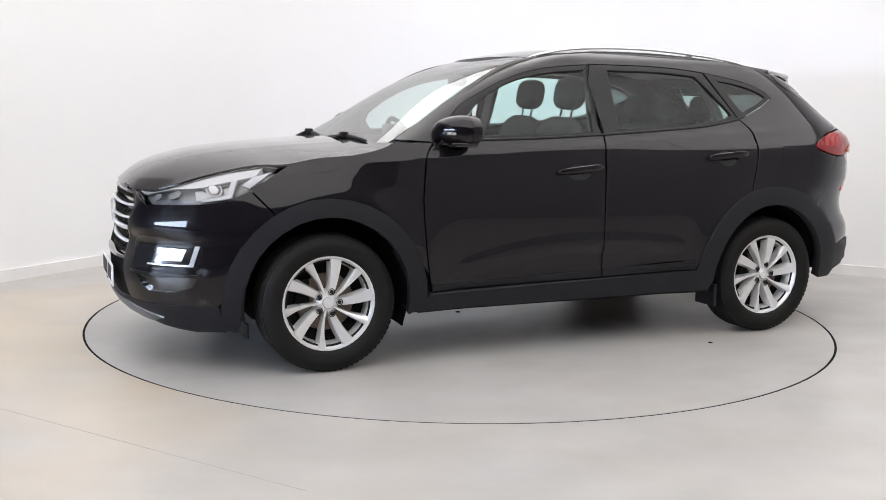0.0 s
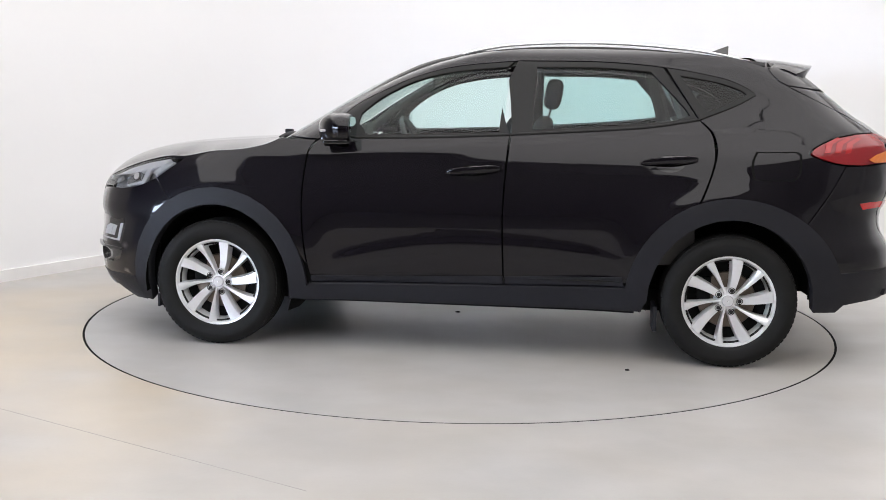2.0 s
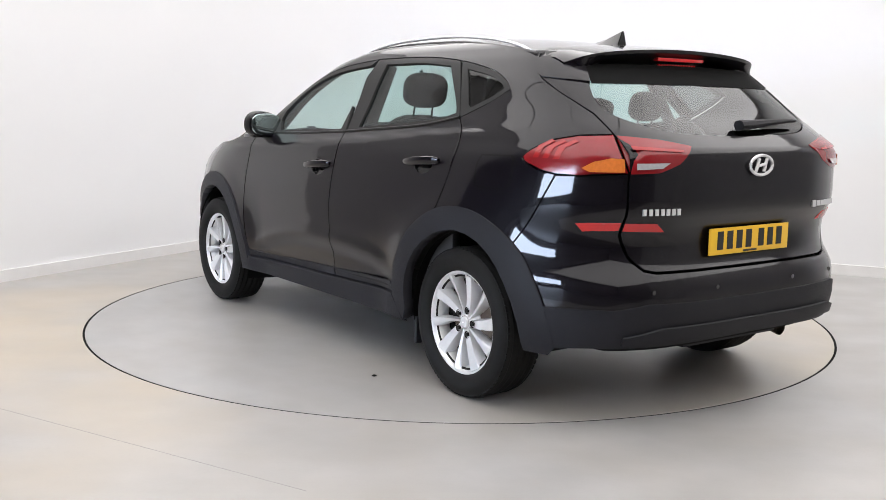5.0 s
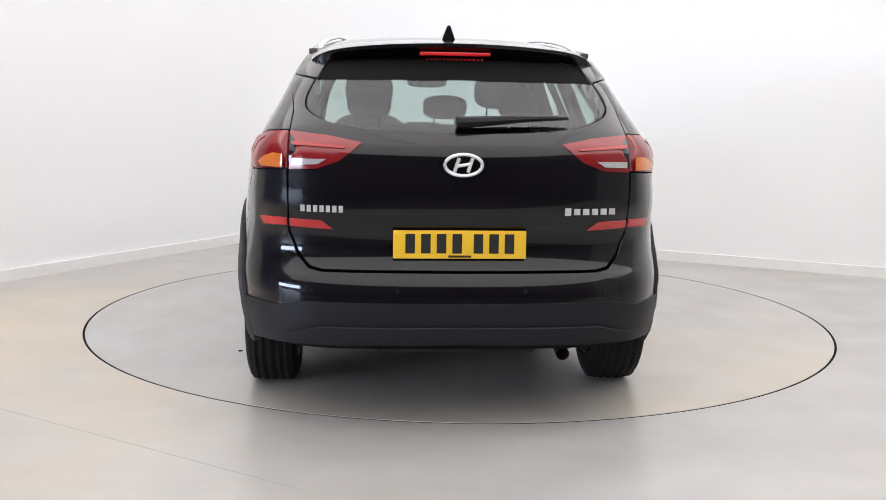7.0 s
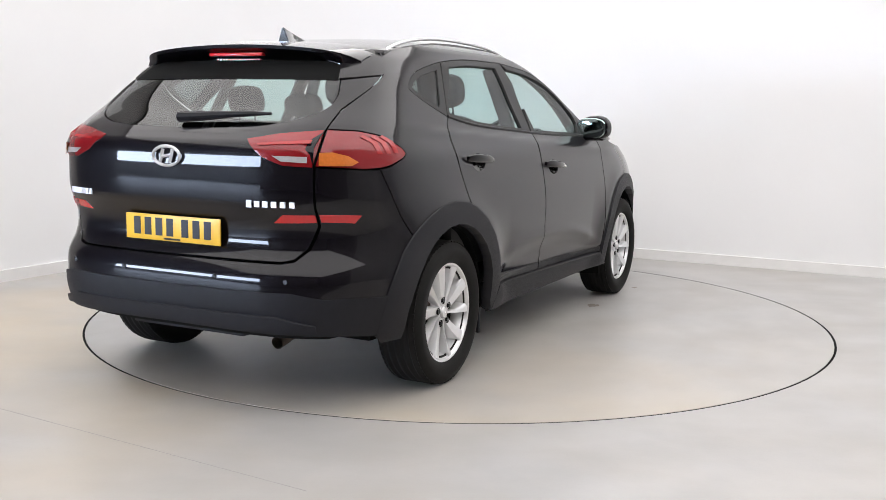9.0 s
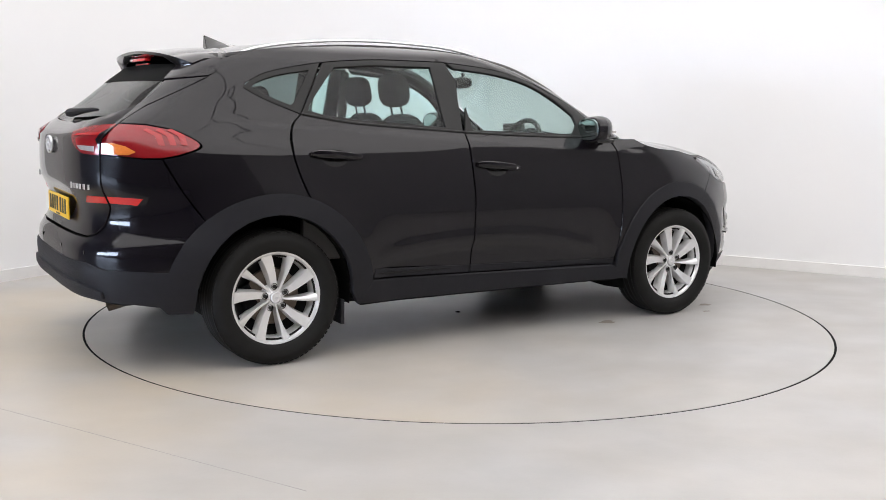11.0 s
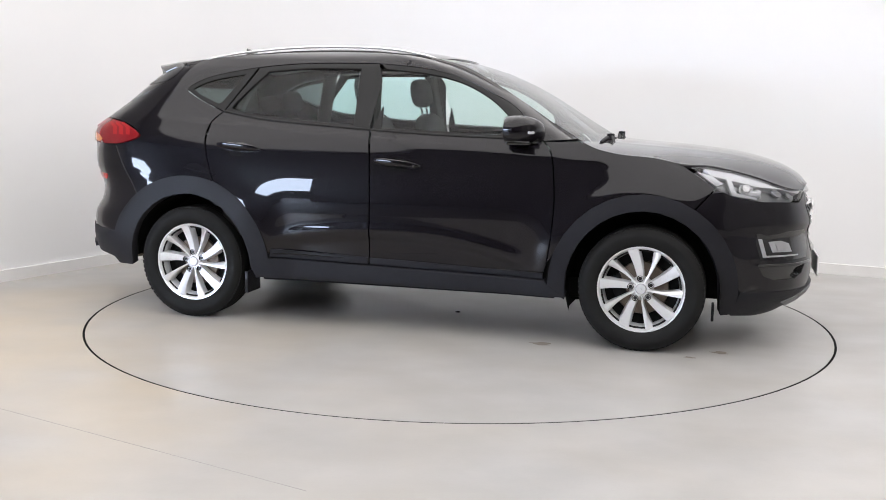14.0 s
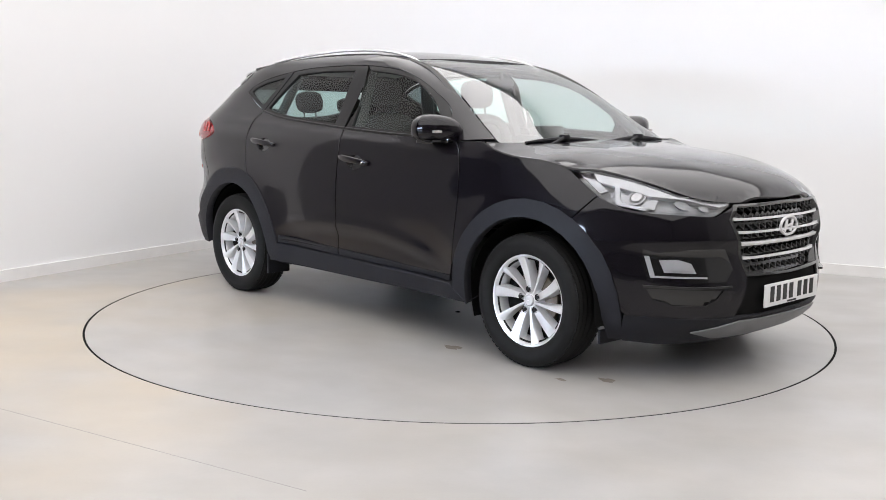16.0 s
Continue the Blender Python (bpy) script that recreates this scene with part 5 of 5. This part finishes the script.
    part("steering_wheel", bm, M["plastic"], car, "black steering wheel")
    bm = bmesh.new()
    rounded(bm, 0.27, 0, 1.44, 0.03, 0.25, 0.07, 3.0)
    tube(bm, [(0.28, 0, 1.45), (0.285, 0, 1.505)], 0.012, 8)
    part("rear_view_mirror", bm, M["plastic"], car)
    for sd in (1, -1):
        bm = bmesh.new()
        box(bm, -0.2, sd * 0.79, 0.80, 1.95, 0.05, 0.60, 0.02)
        part("door_card", bm, M["plastic"], car)
        # inner pillars
        for xa, xb in ((-0.235, -0.27), (-1.16, -1.03)):
            bm = bmesh.new()
            tube(bm, [(xa, sd * 0.72, 1.10), (xb, sd * (0.575 if xa > -1 else 0.57), 1.50)], 0.04 if xa > -1 else 0.05, 10, 0.6)
            part("inner_pillar", bm, M["plastic"], car)
        bm = bmesh.new()
        tube(bm, curve([(0.86, sd * 0.70, 1.10), (0.55, sd * 0.65, 1.33), (0.28, sd * 0.58, 1.48), (0.05, sd * 0.54, 1.545)], 5), 0.028, 8)
        part("inner_pillar", bm, M["plastic"], car)
    bm = bmesh.new()
    box(bm, -1.58, 0, 1.06, 0.62, 1.25, 0.03, 0.01)
    part("parcel_shelf", bm, M["plastic"], car)
    # wipers on the windscreen
    for ya, yb, xa in ((0.05, 0.62, 1.12), (-0.62, -0.05, 1.12)):
        bm = bmesh.new()
        pts = []
        for k in range(7):
            y = ya + (yb - ya) * k / 6
            z = 1.095 + 0.016 * math.sin(k / 6 * 3)
            p = skin(s_of_y(abs(y), z, True), z, True)
            pts.append((p.x + 0.012, y, z + 0.014))
        tube(bm, pts, [0.006, 0.009, 0.011, 0.013, 0.011, 0.009, 0.006], 8)
        p = pts[3]
        box(bm, p[0] + 0.015, p[1], p[2] + 0.012, 0.04, 0.05, 0.024, 0.006)
        tube(bm, [(p[0] + 0.02, p[1], p[2] + 0.012), (p[0] + 0.055, p[1] - 0.16, 1.095), (p[0] + 0.05, p[1] - 0.30, 1.085)], 0.009, 8)
        part("wiper", bm, M["clad"], car, "black windscreen wiper")


def build_car():
    car = new("car")
    tagged(car, "glossy black family SUV with silver alloy wheels on the turntable", "car")
    build_body(car)
    build_doors(car)
    build_front(car)
    build_rear(car)
    build_wheels(car)
    build_inside(car)
    return car


build_room()
disc = build_disc()
car = build_car()


def heading(t):
    s = (t - 8) / 8
    return 79.590 - 125.840 * s - 0.140 * s * s + 0.758 * s**3


def motions():
    """The turntable turns clockwise and carries the car round, a little off its centre."""
    rows_d, rows_c = [], []
    for i in range(33):
        t = i / 2
        turn = pose(0, 0, 0, 0, 0, heading(t))
        rows_d.append((t, turn))
        rows_c.append((t, turn @ pose(-0.145, 0.208, 0)))
    walk(disc, rows_d)
    walk(car, rows_c)


motions()
